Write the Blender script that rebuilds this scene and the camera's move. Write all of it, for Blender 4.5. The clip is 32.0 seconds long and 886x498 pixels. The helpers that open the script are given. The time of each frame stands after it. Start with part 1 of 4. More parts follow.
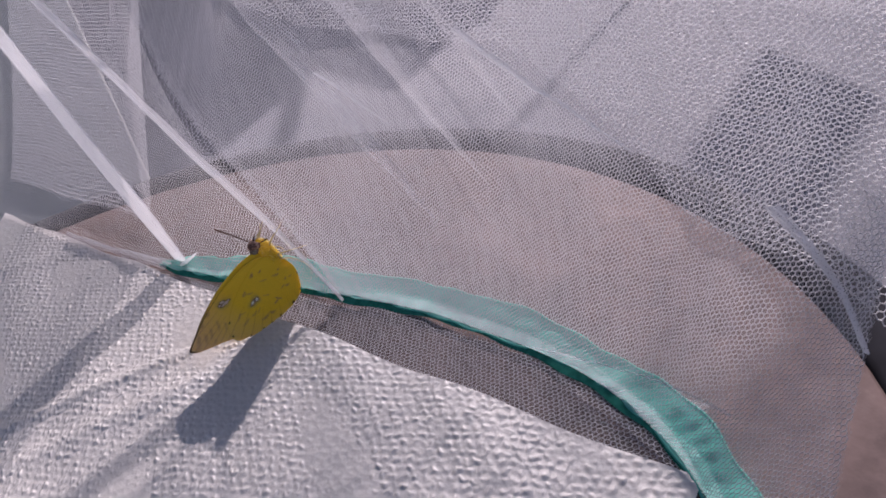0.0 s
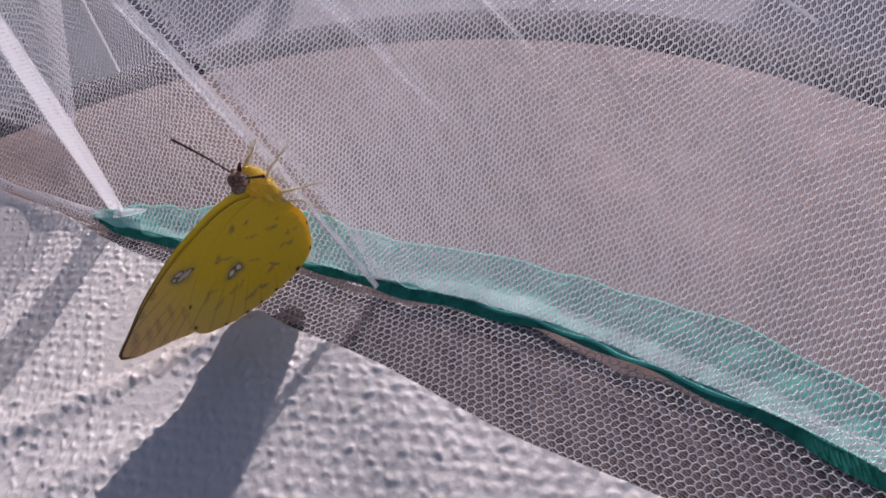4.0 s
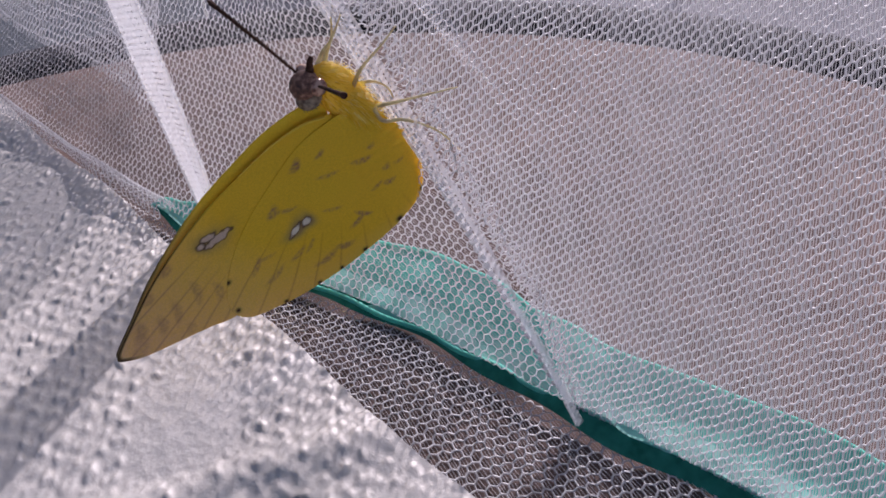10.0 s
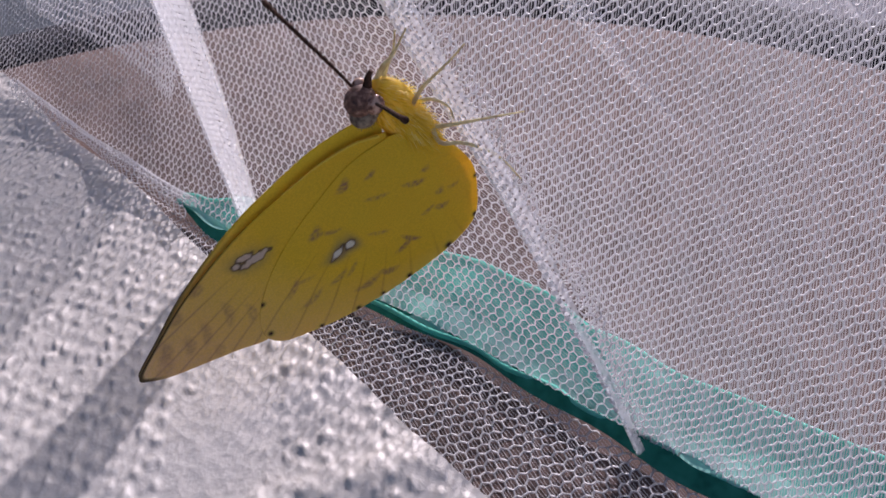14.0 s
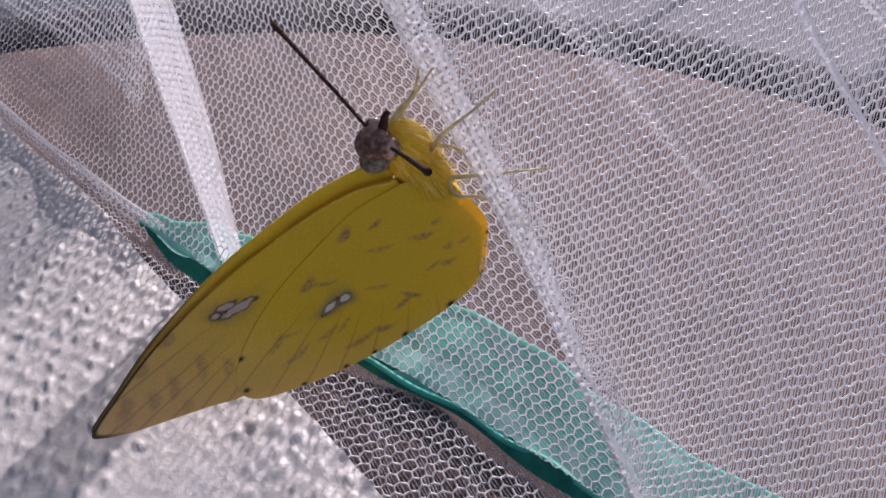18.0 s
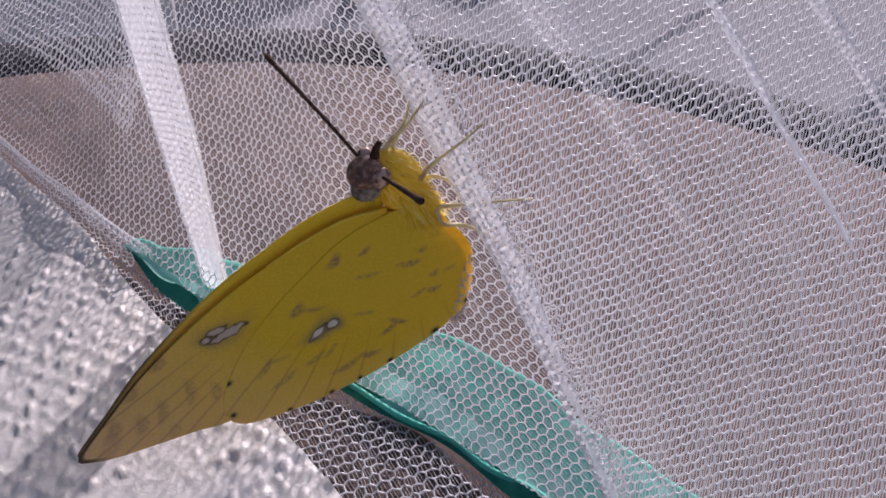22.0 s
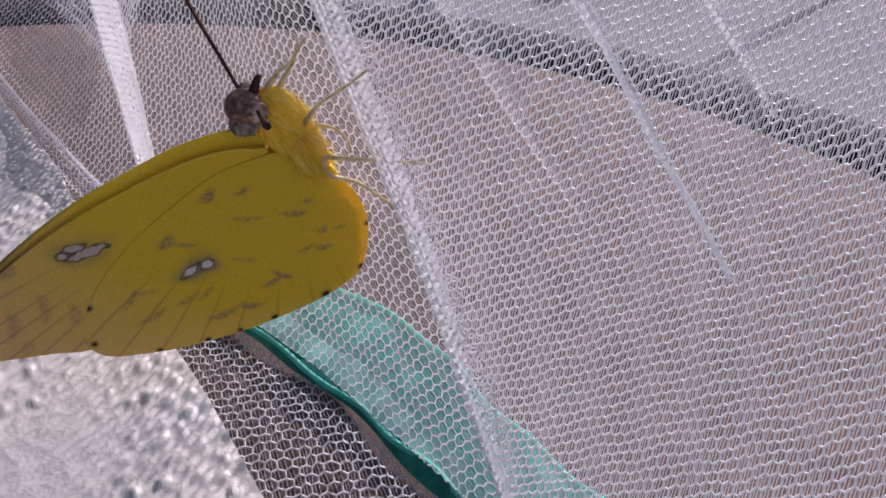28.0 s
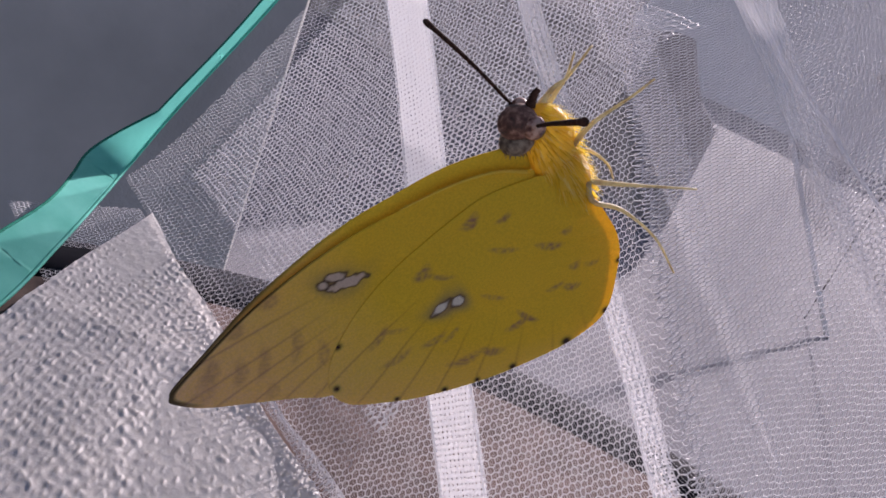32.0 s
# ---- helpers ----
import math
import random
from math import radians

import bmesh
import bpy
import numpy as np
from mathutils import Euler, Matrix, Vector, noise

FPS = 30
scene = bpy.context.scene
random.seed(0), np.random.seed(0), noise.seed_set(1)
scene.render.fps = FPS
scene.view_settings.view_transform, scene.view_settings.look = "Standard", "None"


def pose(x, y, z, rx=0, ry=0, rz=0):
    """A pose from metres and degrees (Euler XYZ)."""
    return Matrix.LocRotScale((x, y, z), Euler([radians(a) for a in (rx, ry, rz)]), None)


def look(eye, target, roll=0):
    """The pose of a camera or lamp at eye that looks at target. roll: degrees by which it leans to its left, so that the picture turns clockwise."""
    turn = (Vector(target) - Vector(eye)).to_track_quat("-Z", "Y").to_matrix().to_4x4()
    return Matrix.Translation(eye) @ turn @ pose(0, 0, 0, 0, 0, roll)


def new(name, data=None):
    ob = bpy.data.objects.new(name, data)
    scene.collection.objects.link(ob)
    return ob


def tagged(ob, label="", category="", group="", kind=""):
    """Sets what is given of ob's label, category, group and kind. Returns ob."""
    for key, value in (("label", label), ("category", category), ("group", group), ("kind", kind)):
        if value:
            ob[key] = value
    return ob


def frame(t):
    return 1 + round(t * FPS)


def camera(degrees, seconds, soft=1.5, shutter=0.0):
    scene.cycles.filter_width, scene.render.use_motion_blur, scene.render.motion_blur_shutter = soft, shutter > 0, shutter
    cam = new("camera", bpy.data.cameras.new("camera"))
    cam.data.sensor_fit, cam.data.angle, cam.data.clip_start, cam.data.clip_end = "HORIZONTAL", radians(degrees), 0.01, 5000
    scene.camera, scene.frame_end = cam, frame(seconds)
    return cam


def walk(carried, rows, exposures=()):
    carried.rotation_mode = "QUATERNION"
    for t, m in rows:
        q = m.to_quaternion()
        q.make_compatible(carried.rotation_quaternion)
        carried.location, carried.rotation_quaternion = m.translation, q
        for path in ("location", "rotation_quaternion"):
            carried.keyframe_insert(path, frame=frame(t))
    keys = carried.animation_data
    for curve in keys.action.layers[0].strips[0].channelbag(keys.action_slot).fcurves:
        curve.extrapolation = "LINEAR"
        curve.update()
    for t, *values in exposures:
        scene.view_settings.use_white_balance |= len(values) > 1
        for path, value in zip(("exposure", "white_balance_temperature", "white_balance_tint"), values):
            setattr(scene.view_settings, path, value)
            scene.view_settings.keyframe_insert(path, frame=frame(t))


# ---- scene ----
cam = camera(60.29, 32.0, soft=1.7)
CAMERA_ROWS = [
    (0, pose(0.16736, -0.05863, 0.14659, 56.60, 11.23, 33.30)),
    (0.5, pose(0.16271, -0.05156, 0.14585, 54.41, 14.24, 35.70)),
    (1, pose(0.16560, -0.06030, 0.14954, 55.45, 12.96, 36.18)),
    (1.5, pose(0.14825, -0.03684, 0.14019, 52.38, 14.91, 35.12)),
    (2, pose(0.09861, -0.00846, 0.10923, 51.64, 10.97, 29.95)),
    (2.5, pose(0.09030, -0.00385, 0.10451, 51.07, 10.98, 30.85)),
    (3, pose(0.08993, -0.00443, 0.10455, 50.54, 10.77, 32.23)),
    (3.5, pose(0.08906, 0.00002, 0.10203, 49.85, 11.30, 32.87)),
    (5.5, pose(0.08541, 0.00131, 0.10338, 49.03, 7.41, 32.17)),
    (6, pose(0.08772, 0.00146, 0.10441, 51.20, 8.08, 32.53)),
    (6.5, pose(0.08688, 0.00302, 0.09916, 53.19, 7.94, 35.18)),
    (7, pose(0.07999, 0.00394, 0.09994, 54.72, 8.13, 38.31)),
    (7.5, pose(0.07079, 0.00736, 0.09715, 54.61, 6.90, 39.85)),
    (8, pose(0.05671, 0.00680, 0.08507, 58.81, 3.41, 41.52)),
    (8.5, pose(0.04687, 0.01613, 0.08191, 55.77, 4.75, 43.61)),
    (9, pose(0.03218, 0.02468, 0.07810, 53.70, 3.89, 43.25)),
    (9.5, pose(0.02949, 0.02575, 0.07878, 52.08, 3.83, 42.35)),
    (10, pose(0.03307, 0.02590, 0.07856, 50.81, 4.60, 42.29)),
    (10.5, pose(0.03142, 0.02304, 0.07687, 52.33, 3.61, 43.23)),
    (11, pose(0.03259, 0.02758, 0.07830, 52.78, 4.00, 41.22)),
    (11.5, pose(0.02939, 0.02946, 0.07873, 52.98, 4.16, 41.61)),
    (12, pose(0.02834, 0.03015, 0.07775, 48.92, 4.20, 41.72)),
    (12.5, pose(0.02938, 0.02957, 0.07744, 51.24, 5.02, 43.20)),
    (13, pose(0.02735, 0.02864, 0.07736, 46.39, 4.45, 44.20)),
    (13.5, pose(0.02604, 0.02725, 0.08015, 47.71, 4.78, 43.09)),
    (15.5, pose(0.01248, 0.03040, 0.07525, 48.83, 2.39, 41.91)),
    (16, pose(0.01280, 0.03098, 0.07531, 47.32, 2.71, 43.07)),
    (16.5, pose(0.01055, 0.03065, 0.07633, 54.32, 1.99, 43.76)),
    (17, pose(0.01065, 0.03105, 0.07588, 53.66, 1.32, 43.30)),
    (17.5, pose(0.01080, 0.03088, 0.07606, 52.39, 0.55, 43.31)),
    (18, pose(0.01223, 0.03199, 0.07557, 50.01, -0.51, 42.72)),
    (18.5, pose(0.01216, 0.03206, 0.07534, 48.70, -0.45, 42.76)),
    (19, pose(0.01144, 0.03210, 0.07554, 49.08, 0.12, 43.25)),
    (19.5, pose(0.01059, 0.03117, 0.07593, 48.90, 0.63, 43.93)),
    (20, pose(0.01144, 0.03152, 0.07579, 48.86, 0.44, 43.39)),
    (20.5, pose(0.01182, 0.03164, 0.07556, 48.48, -0.34, 42.79)),
    (21, pose(0.01182, 0.03125, 0.07565, 50.32, -0.82, 43.24)),
    (21.5, pose(0.01152, 0.03102, 0.07511, 51.39, -1.14, 43.00)),
    (22, pose(0.01248, 0.03126, 0.07550, 52.42, -1.68, 42.25)),
    (22.5, pose(0.01256, 0.03218, 0.07579, 51.43, -0.81, 43.00)),
    (23, pose(0.01216, 0.03202, 0.07564, 49.92, -0.06, 44.46)),
    (23.5, pose(0.01305, 0.03224, 0.07565, 50.71, -0.23, 43.73)),
    (24, pose(0.01314, 0.03260, 0.07500, 48.91, 0.39, 43.50)),
    (24.5, pose(0.01275, 0.03337, 0.07639, 51.29, 0.46, 43.00)),
    (26.5, pose(0.01372, 0.03370, 0.07467, 50.93, -0.76, 45.39)),
    (27, pose(0.01695, 0.03566, 0.07437, 49.48, -2.26, 45.64)),
    (27.5, pose(0.01812, 0.03817, 0.07505, 51.56, -2.80, 49.46)),
    (28, pose(0.02438, 0.04268, 0.07315, 51.51, -2.84, 49.12)),
    (28.5, pose(0.02341, 0.04268, 0.07310, 51.37, -3.67, 50.54)),
    (29, pose(0.01925, 0.03435, 0.06921, 56.90, 1.76, 52.89)),
    (29.2, pose(0.01925, 0.03435, 0.06921, 55.40, 1.76, 52.89)),
    (29.6, pose(0.01925, 0.03435, 0.06921, 53.50, 1.76, 52.89)),
    (30, pose(-0.00884, 0.00456, 0.10453, 53.41, -14.53, 48.47)),
    (30.4, pose(-0.01096, 0.00004, 0.11347, 57.58, -18.52, 45.02)),
    (31, pose(-0.01121, 0.00008, 0.11382, 55.85, -17.99, 43.76)),
    (31.2, pose(-0.00941, -0.00491, 0.11265, 56.72, -20.77, 43.78)),
    (31.6, pose(-0.01860, -0.01322, 0.11204, 64.68, -20.28, 49.16)),
    (32, pose(-0.01246, -0.01861, 0.10225, 68.48, -21.68, 51.54)),
]
walk(cam, CAMERA_ROWS, [(0, 0.68, 6400, 29), (6, 0.70, 6300, 29), (9, 0.62, 6250, 28), (12, 0.66, 6250, 28), (28, 0.66, 6250, 28), (29, 0.58, 6250, 29), (30, 0.56, 6450, 30), (32, 0.71, 6450, 30)])

# ---- light ----
SUN_FROM = Vector((-0.98, 1.90, 0.98)).normalized()
world = bpy.data.worlds.new("sky")
scene.world = world
world.use_nodes = True
wn = world.node_tree
wn.nodes.clear()
sky = wn.nodes.new("ShaderNodeTexSky")
sky.sky_type = "NISHITA"
sky.sun_disc = False
sky.sun_elevation = math.asin(SUN_FROM.z)
sky.sun_rotation = math.atan2(SUN_FROM.x, SUN_FROM.y)
bg = wn.nodes.new("ShaderNodeBackground")
bg.inputs["Strength"].default_value = 0.064
wout = wn.nodes.new("ShaderNodeOutputWorld")
wn.links.new(sky.outputs[0], bg.inputs[0])
wn.links.new(bg.outputs[0], wout.inputs[0])
sun_data = bpy.data.lights.new("sun", "SUN")
sun_data.energy = 4.8
sun_data.angle = radians(1.2)
sun_data.color = (1.0, 0.96, 0.90)
sun = new("sun", sun_data)
sun.matrix_world = look(SUN_FROM * 5, (0, 0, 0))

# ---- materials ----
def material(name, colour, rough=0.6, metal=0.0, spec=0.5):
    m = bpy.data.materials.new(name)
    m.use_nodes = True
    nt = m.node_tree
    b = nt.nodes["Principled BSDF"]
    b.inputs["Base Color"].default_value = (*colour, 1)
    b.inputs["Roughness"].default_value = rough
    b.inputs["Metallic"].default_value = metal
    b.inputs["Specular IOR Level"].default_value = spec
    return m, nt, b


def coords(nt, scale=1.0, kind="Object"):
    tc = nt.nodes.new("ShaderNodeTexCoord")
    mp = nt.nodes.new("ShaderNodeMapping")
    mp.inputs["Scale"].default_value = (scale, scale, scale)
    nt.links.new(tc.outputs[kind], mp.inputs["Vector"])
    return mp.outputs["Vector"]


def noise_tex(nt, vec, scale, detail=3.0, rough=0.55):
    n = nt.nodes.new("ShaderNodeTexNoise")
    n.inputs["Scale"].default_value = scale
    n.inputs["Detail"].default_value = detail
    n.inputs["Roughness"].default_value = rough
    nt.links.new(vec, n.inputs["Vector"])
    return n.outputs["Fac"]


def ramp(nt, fac, stops):
    r = nt.nodes.new("ShaderNodeValToRGB")
    e = r.color_ramp.elements
    while len(e) < len(stops):
        e.new(0.5)
    for k, (p, c) in enumerate(stops):
        e[k].position = p
        e[k].color = (*c, 1)
    nt.links.new(fac, r.inputs["Fac"])
    return r.outputs["Color"]


def mix_rgb(nt, fac, a, b, mode="MIX"):
    n = nt.nodes.new("ShaderNodeMix")
    n.data_type = "RGBA"
    n.blend_type = mode
    if isinstance(fac, float):
        n.inputs["Factor"].default_value = fac
    else:
        nt.links.new(fac, n.inputs["Factor"])
    nt.links.new(a, n.inputs[6])
    nt.links.new(b, n.inputs[7])
    return n.outputs[2]


def bump(nt, b, height, strength, distance):
    n = nt.nodes.new("ShaderNodeBump")
    n.inputs["Strength"].default_value = strength
    n.inputs["Distance"].default_value = distance
    nt.links.new(height, n.inputs["Height"])
    nt.links.new(n.outputs["Normal"], b.inputs["Normal"])
    return n


def see_through(m, nt, b, share, colour):
    """Thin sheet: part of the light goes through and is scattered."""
    tr = nt.nodes.new("ShaderNodeBsdfTranslucent")
    if isinstance(colour, tuple):
        tr.inputs["Color"].default_value = (*colour, 1)
    else:
        nt.links.new(colour, tr.inputs["Color"])
    mx = nt.nodes.new("ShaderNodeMixShader")
    mx.inputs["Fac"].default_value = share
    out = nt.nodes["Material Output"]
    nt.links.new(b.outputs["BSDF"], mx.inputs[1])
    nt.links.new(tr.outputs["BSDF"], mx.inputs[2])
    nt.links.new(mx.outputs["Shader"], out.inputs["Surface"])
    return tr


# white polyester net yarn
NET, nt, b = material("net_yarn", (0.88, 0.88, 0.90), 0.45, spec=0.3)
v = coords(nt)
c = ramp(nt, noise_tex(nt, v, 900, 2), [(0.3, (0.64, 0.64, 0.67)), (0.7, (0.77, 0.77, 0.80))])
nt.links.new(c, b.inputs["Base Color"])
see_through(NET, nt, b, 0.48, (0.82, 0.82, 0.85))
out = nt.nodes["Material Output"]
mx = nt.nodes.new("ShaderNodeMixShader")
mx.inputs["Fac"].default_value = 0.28
tp = nt.nodes.new("ShaderNodeBsdfTransparent")
nt.links.new(out.inputs["Surface"].links[0].from_socket, mx.inputs[1])
nt.links.new(tp.outputs["BSDF"], mx.inputs[2])
nt.links.new(mx.outputs["Shader"], out.inputs["Surface"])

# thin cloth with open pin holes
def crease_material(name, hole, pitch, most, loose=0.45):
    m, nt, b = material(name, (0.88, 0.88, 0.90), 0.7, spec=0.15)
    see_through(m, nt, b, 0.5, (0.90, 0.90, 0.92))
    v = coords(nt)
    if loose == 0:
        # holes in rows along and across the tape
        xyz = nt.nodes.new("ShaderNodeSeparateXYZ")
        flat = nt.nodes.new("ShaderNodeCombineXYZ")
        nt.links.new(v, xyz.inputs[0])
        nt.links.new(xyz.outputs[0], flat.inputs[0])
        nt.links.new(xyz.outputs[2], flat.inputs[1])
        v = flat.outputs[0]
    g = nt.nodes.new("ShaderNodeTexVoronoi")
    g.inputs["Scale"].default_value = 1 / pitch
    g.inputs["Randomness"].default_value = max(loose, 0.12)
    nt.links.new(v, g.inputs["Vector"])
    r = ramp(nt, g.outputs["Distance"], [(hole - 0.05, (0, 0, 0)), (hole + 0.05, (most, most, most))])
    out = nt.nodes["Material Output"]
    old = out.inputs["Surface"].links[0].from_socket
    tp = nt.nodes.new("ShaderNodeBsdfTransparent")
    mx = nt.nodes.new("ShaderNodeMixShader")
    nt.links.new(r, mx.inputs["Fac"])
    nt.links.new(tp.outputs["BSDF"], mx.inputs[1])
    nt.links.new(old, mx.inputs[2])
    nt.links.new(mx.outputs["Shader"], out.inputs["Surface"])
    return m


TAPE = crease_material("white_tape", 0.25, 0.00095, 0.52, 0)
PLEAT_NET = crease_material("pleat_net", 0.27, 0.0006, 0.36, 0)
FOLD = crease_material("net_crease", 0.34, 0.0005, 0.55)
SOFT_FOLD = crease_material("soft_crease", 0.36, 0.0006, 0.26)

# teal nylon ribbon
TEAL, nt, b = material("teal_ribbon", (0.05, 0.42, 0.34), 0.6, spec=0.2)
v = coords(nt)
w = nt.nodes.new("ShaderNodeTexWave")
w.inputs["Scale"].default_value = 900
w.inputs["Distortion"].default_value = 1.5
nt.links.new(v, w.inputs["Vector"])
c = ramp(nt, noise_tex(nt, v, 120, 3), [(0.3, (0.07, 0.48, 0.39)), (0.7, (0.15, 0.64, 0.54))])
nt.links.new(c, b.inputs["Base Color"])
bump(nt, b, w.outputs["Fac"], 0.25, 0.0002)
see_through(TEAL, nt, b, 0.4, (0.16, 0.68, 0.58))

# hem teal made paler: the glint on the lower fold is in the colour
HEM, nt, b = material("pale_glint_hem", (0.40, 0.72, 0.66), 0.45, spec=0.4)
v = coords(nt)
nt.links.new(ramp(nt, noise_tex(nt, v, 260, 3), [(0.35, (0.14, 0.56, 0.47)), (0.65, (0.38, 0.74, 0.68))]), b.inputs["Base Color"])
see_through(HEM, nt, b, 0.4, (0.4, 0.75, 0.7))
THREAD, nt, b = material("pale_thread", (0.55, 0.72, 0.66), 0.4)
# dark green: shade painted under the ribbon, and the side band's outer edge
TEAL_DARK, nt, b = material("dark_green_edge_shade", (0.01, 0.10, 0.075), 0.9, spec=0.06)
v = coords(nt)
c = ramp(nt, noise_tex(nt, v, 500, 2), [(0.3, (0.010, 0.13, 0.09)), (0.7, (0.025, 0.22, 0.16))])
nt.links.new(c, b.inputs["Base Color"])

# embossed white paper towel
TOWEL, nt, b = material("paper_towel", (0.76, 0.75, 0.74), 0.46, spec=0.5)
v = coords(nt)
n1 = noise_tex(nt, v, 1500, 4, 0.7)
n2 = noise_tex(nt, v, 90, 3)
c = mix_rgb(nt, 0.5, ramp(nt, n1, [(0.3, (0.62, 0.595, 0.565)), (0.7, (0.76, 0.73, 0.695))]),
            ramp(nt, n2, [(0.3, (0.62, 0.595, 0.565)), (0.7, (0.72, 0.69, 0.66))]))
nt.links.new(c, b.inputs["Base Color"])
cells = nt.nodes.new("ShaderNodeTexVoronoi")
cells.inputs["Scale"].default_value = 420
nt.links.new(v, cells.inputs["Vector"])
relief = mix_rgb(nt, 0.35, cells.outputs["Distance"], n1)
bump(nt, b, relief, 0.45, 0.0007)
see_through(TOWEL, nt, b, 0.25, (0.84, 0.82, 0.80))

# pinkish stone table top
STONE, nt, b = material("pink_stone", (0.36, 0.29, 0.27), 0.95, spec=0.08)
v = coords(nt)
n1 = noise_tex(nt, v, 14, 7, 0.65)
n2 = noise_tex(nt, v, 140, 4, 0.6)
c = mix_rgb(nt, 0.4, ramp(nt, n1, [(0.3, (0.07, 0.055, 0.053)), (0.5, (0.10, 0.075, 0.07)), (0.62, (0.15, 0.11, 0.10)), (0.75, (0.33, 0.265, 0.245))]),
            ramp(nt, n2, [(0.35, (0.08, 0.063, 0.06)), (0.65, (0.20, 0.15, 0.137))]))
nt.links.new(c, b.inputs["Base Color"])
# colour drops to a darker brown towards -x, broken up by noise
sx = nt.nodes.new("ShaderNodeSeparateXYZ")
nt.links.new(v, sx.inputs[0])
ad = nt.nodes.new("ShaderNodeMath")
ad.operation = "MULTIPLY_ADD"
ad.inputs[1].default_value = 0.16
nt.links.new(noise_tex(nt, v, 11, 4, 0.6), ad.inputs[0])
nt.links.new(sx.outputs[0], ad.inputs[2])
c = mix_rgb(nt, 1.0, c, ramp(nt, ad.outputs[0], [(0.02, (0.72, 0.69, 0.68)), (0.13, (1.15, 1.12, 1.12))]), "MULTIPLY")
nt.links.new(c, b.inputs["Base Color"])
bump(nt, b, n2, 0.3, 0.0006)

# dark metal rim
RIM, nt, b = material("dark_metal", (0.02, 0.02, 0.025), 0.9, spec=0.06)
v = coords(nt)
c = ramp(nt, noise_tex(nt, v, 60, 4), [(0.3, (0.010, 0.010, 0.013)), (0.7, (0.026, 0.026, 0.032))])
nt.links.new(c, b.inputs["Base Color"])

# light patio concrete
PAVE, nt, b = material("patio_concrete", (0.5, 0.5, 0.52), 0.95, spec=0.15)
v = coords(nt)
n1 = noise_tex(nt, v, 9, 6, 0.6)
n2 = noise_tex(nt, v, 160, 3)
c = mix_rgb(nt, 0.4, ramp(nt, n1, [(0.3, (0.14, 0.14, 0.155)), (0.7, (0.20, 0.195, 0.21))]),
            ramp(nt, n2, [(0.3, (0.15, 0.15, 0.165)), (0.7, (0.19, 0.185, 0.20))]))
nt.links.new(c, b.inputs["Base Color"])
bump(nt, b, n2, 0.3, 0.002)

# white paint of the added horizon wall and the pole
WHITE_WALL, nt, b = material("white_painted_wall", (0.8, 0.8, 0.8), 0.8, spec=0.2)
v = coords(nt)
c = ramp(nt, noise_tex(nt, v, 2, 5), [(0.3, (0.72, 0.72, 0.73)), (0.7, (0.84, 0.83, 0.83))])
nt.links.new(c, b.inputs["Base Color"])

# weathered grey fence boards
BOARD, nt, b = material("fence_board", (0.28, 0.25, 0.24), 0.9, spec=0.1)
v = coords(nt)
c = ramp(nt, noise_tex(nt, v, 12, 5), [(0.3, (0.20, 0.18, 0.17)), (0.7, (0.36, 0.33, 0.31))])
nt.links.new(c, b.inputs["Base Color"])

# grey stucco
STUCCO, nt, b = material("grey_stucco", (0.3, 0.3, 0.31), 0.9)
v = coords(nt)
n1 = noise_tex(nt, v, 3, 5)
c = ramp(nt, n1, [(0.3, (0.36, 0.36, 0.34)), (0.7, (0.55, 0.54, 0.51))])
nt.links.new(c, b.inputs["Base Color"])
bump(nt, b, noise_tex(nt, v, 60, 3), 0.3, 0.005)


# ---- mesh helpers ----
def part(name, verts, faces, mat, parent=None, label="", smooth=True):
    """One mesh object from vertex and face arrays, under a parent if given."""
    me = bpy.data.meshes.new(name)
    verts = np.asarray(verts, dtype=np.float32)
    if isinstance(faces, np.ndarray):
        k = faces.shape[1]
        me.vertices.add(len(verts))
        me.vertices.foreach_set("co", verts.ravel())
        me.loops.add(faces.size)
        me.loops.foreach_set("vertex_index", faces.astype(np.int32).ravel())
        me.polygons.add(len(faces))
        me.polygons.foreach_set("loop_start", np.arange(0, faces.size, k, dtype=np.int32))
        me.polygons.foreach_set("loop_total", np.full(len(faces), k, dtype=np.int32))
        me.update(calc_edges=True)
    else:
        me.from_pydata([tuple(p) for p in verts], [], faces)
    me.validate()
    if smooth:
        me.polygons.foreach_set("use_smooth", np.ones(len(me.polygons), dtype=bool))
    me.materials.append(mat)
    ob = new(name, me)
    if parent is not None:
        ob.parent = parent
    if label:
        tagged(ob, label)
    return ob


def group_at(name, m=None):
    ob = new(name, None)
    ob.empty_display_size = 0.01
    if m is not None:
        ob.matrix_world = m
    return ob


def grid_faces(nu, nv, wrap=False):
    i = np.arange(nu if wrap else nu - 1)[:, None]
    j = np.arange(nv - 1)[None, :]
    a = i * nv + j
    b = ((i + 1) % nu) * nv + j
    return np.stack([a, b, b + 1, a + 1], -1).reshape(-1, 4)


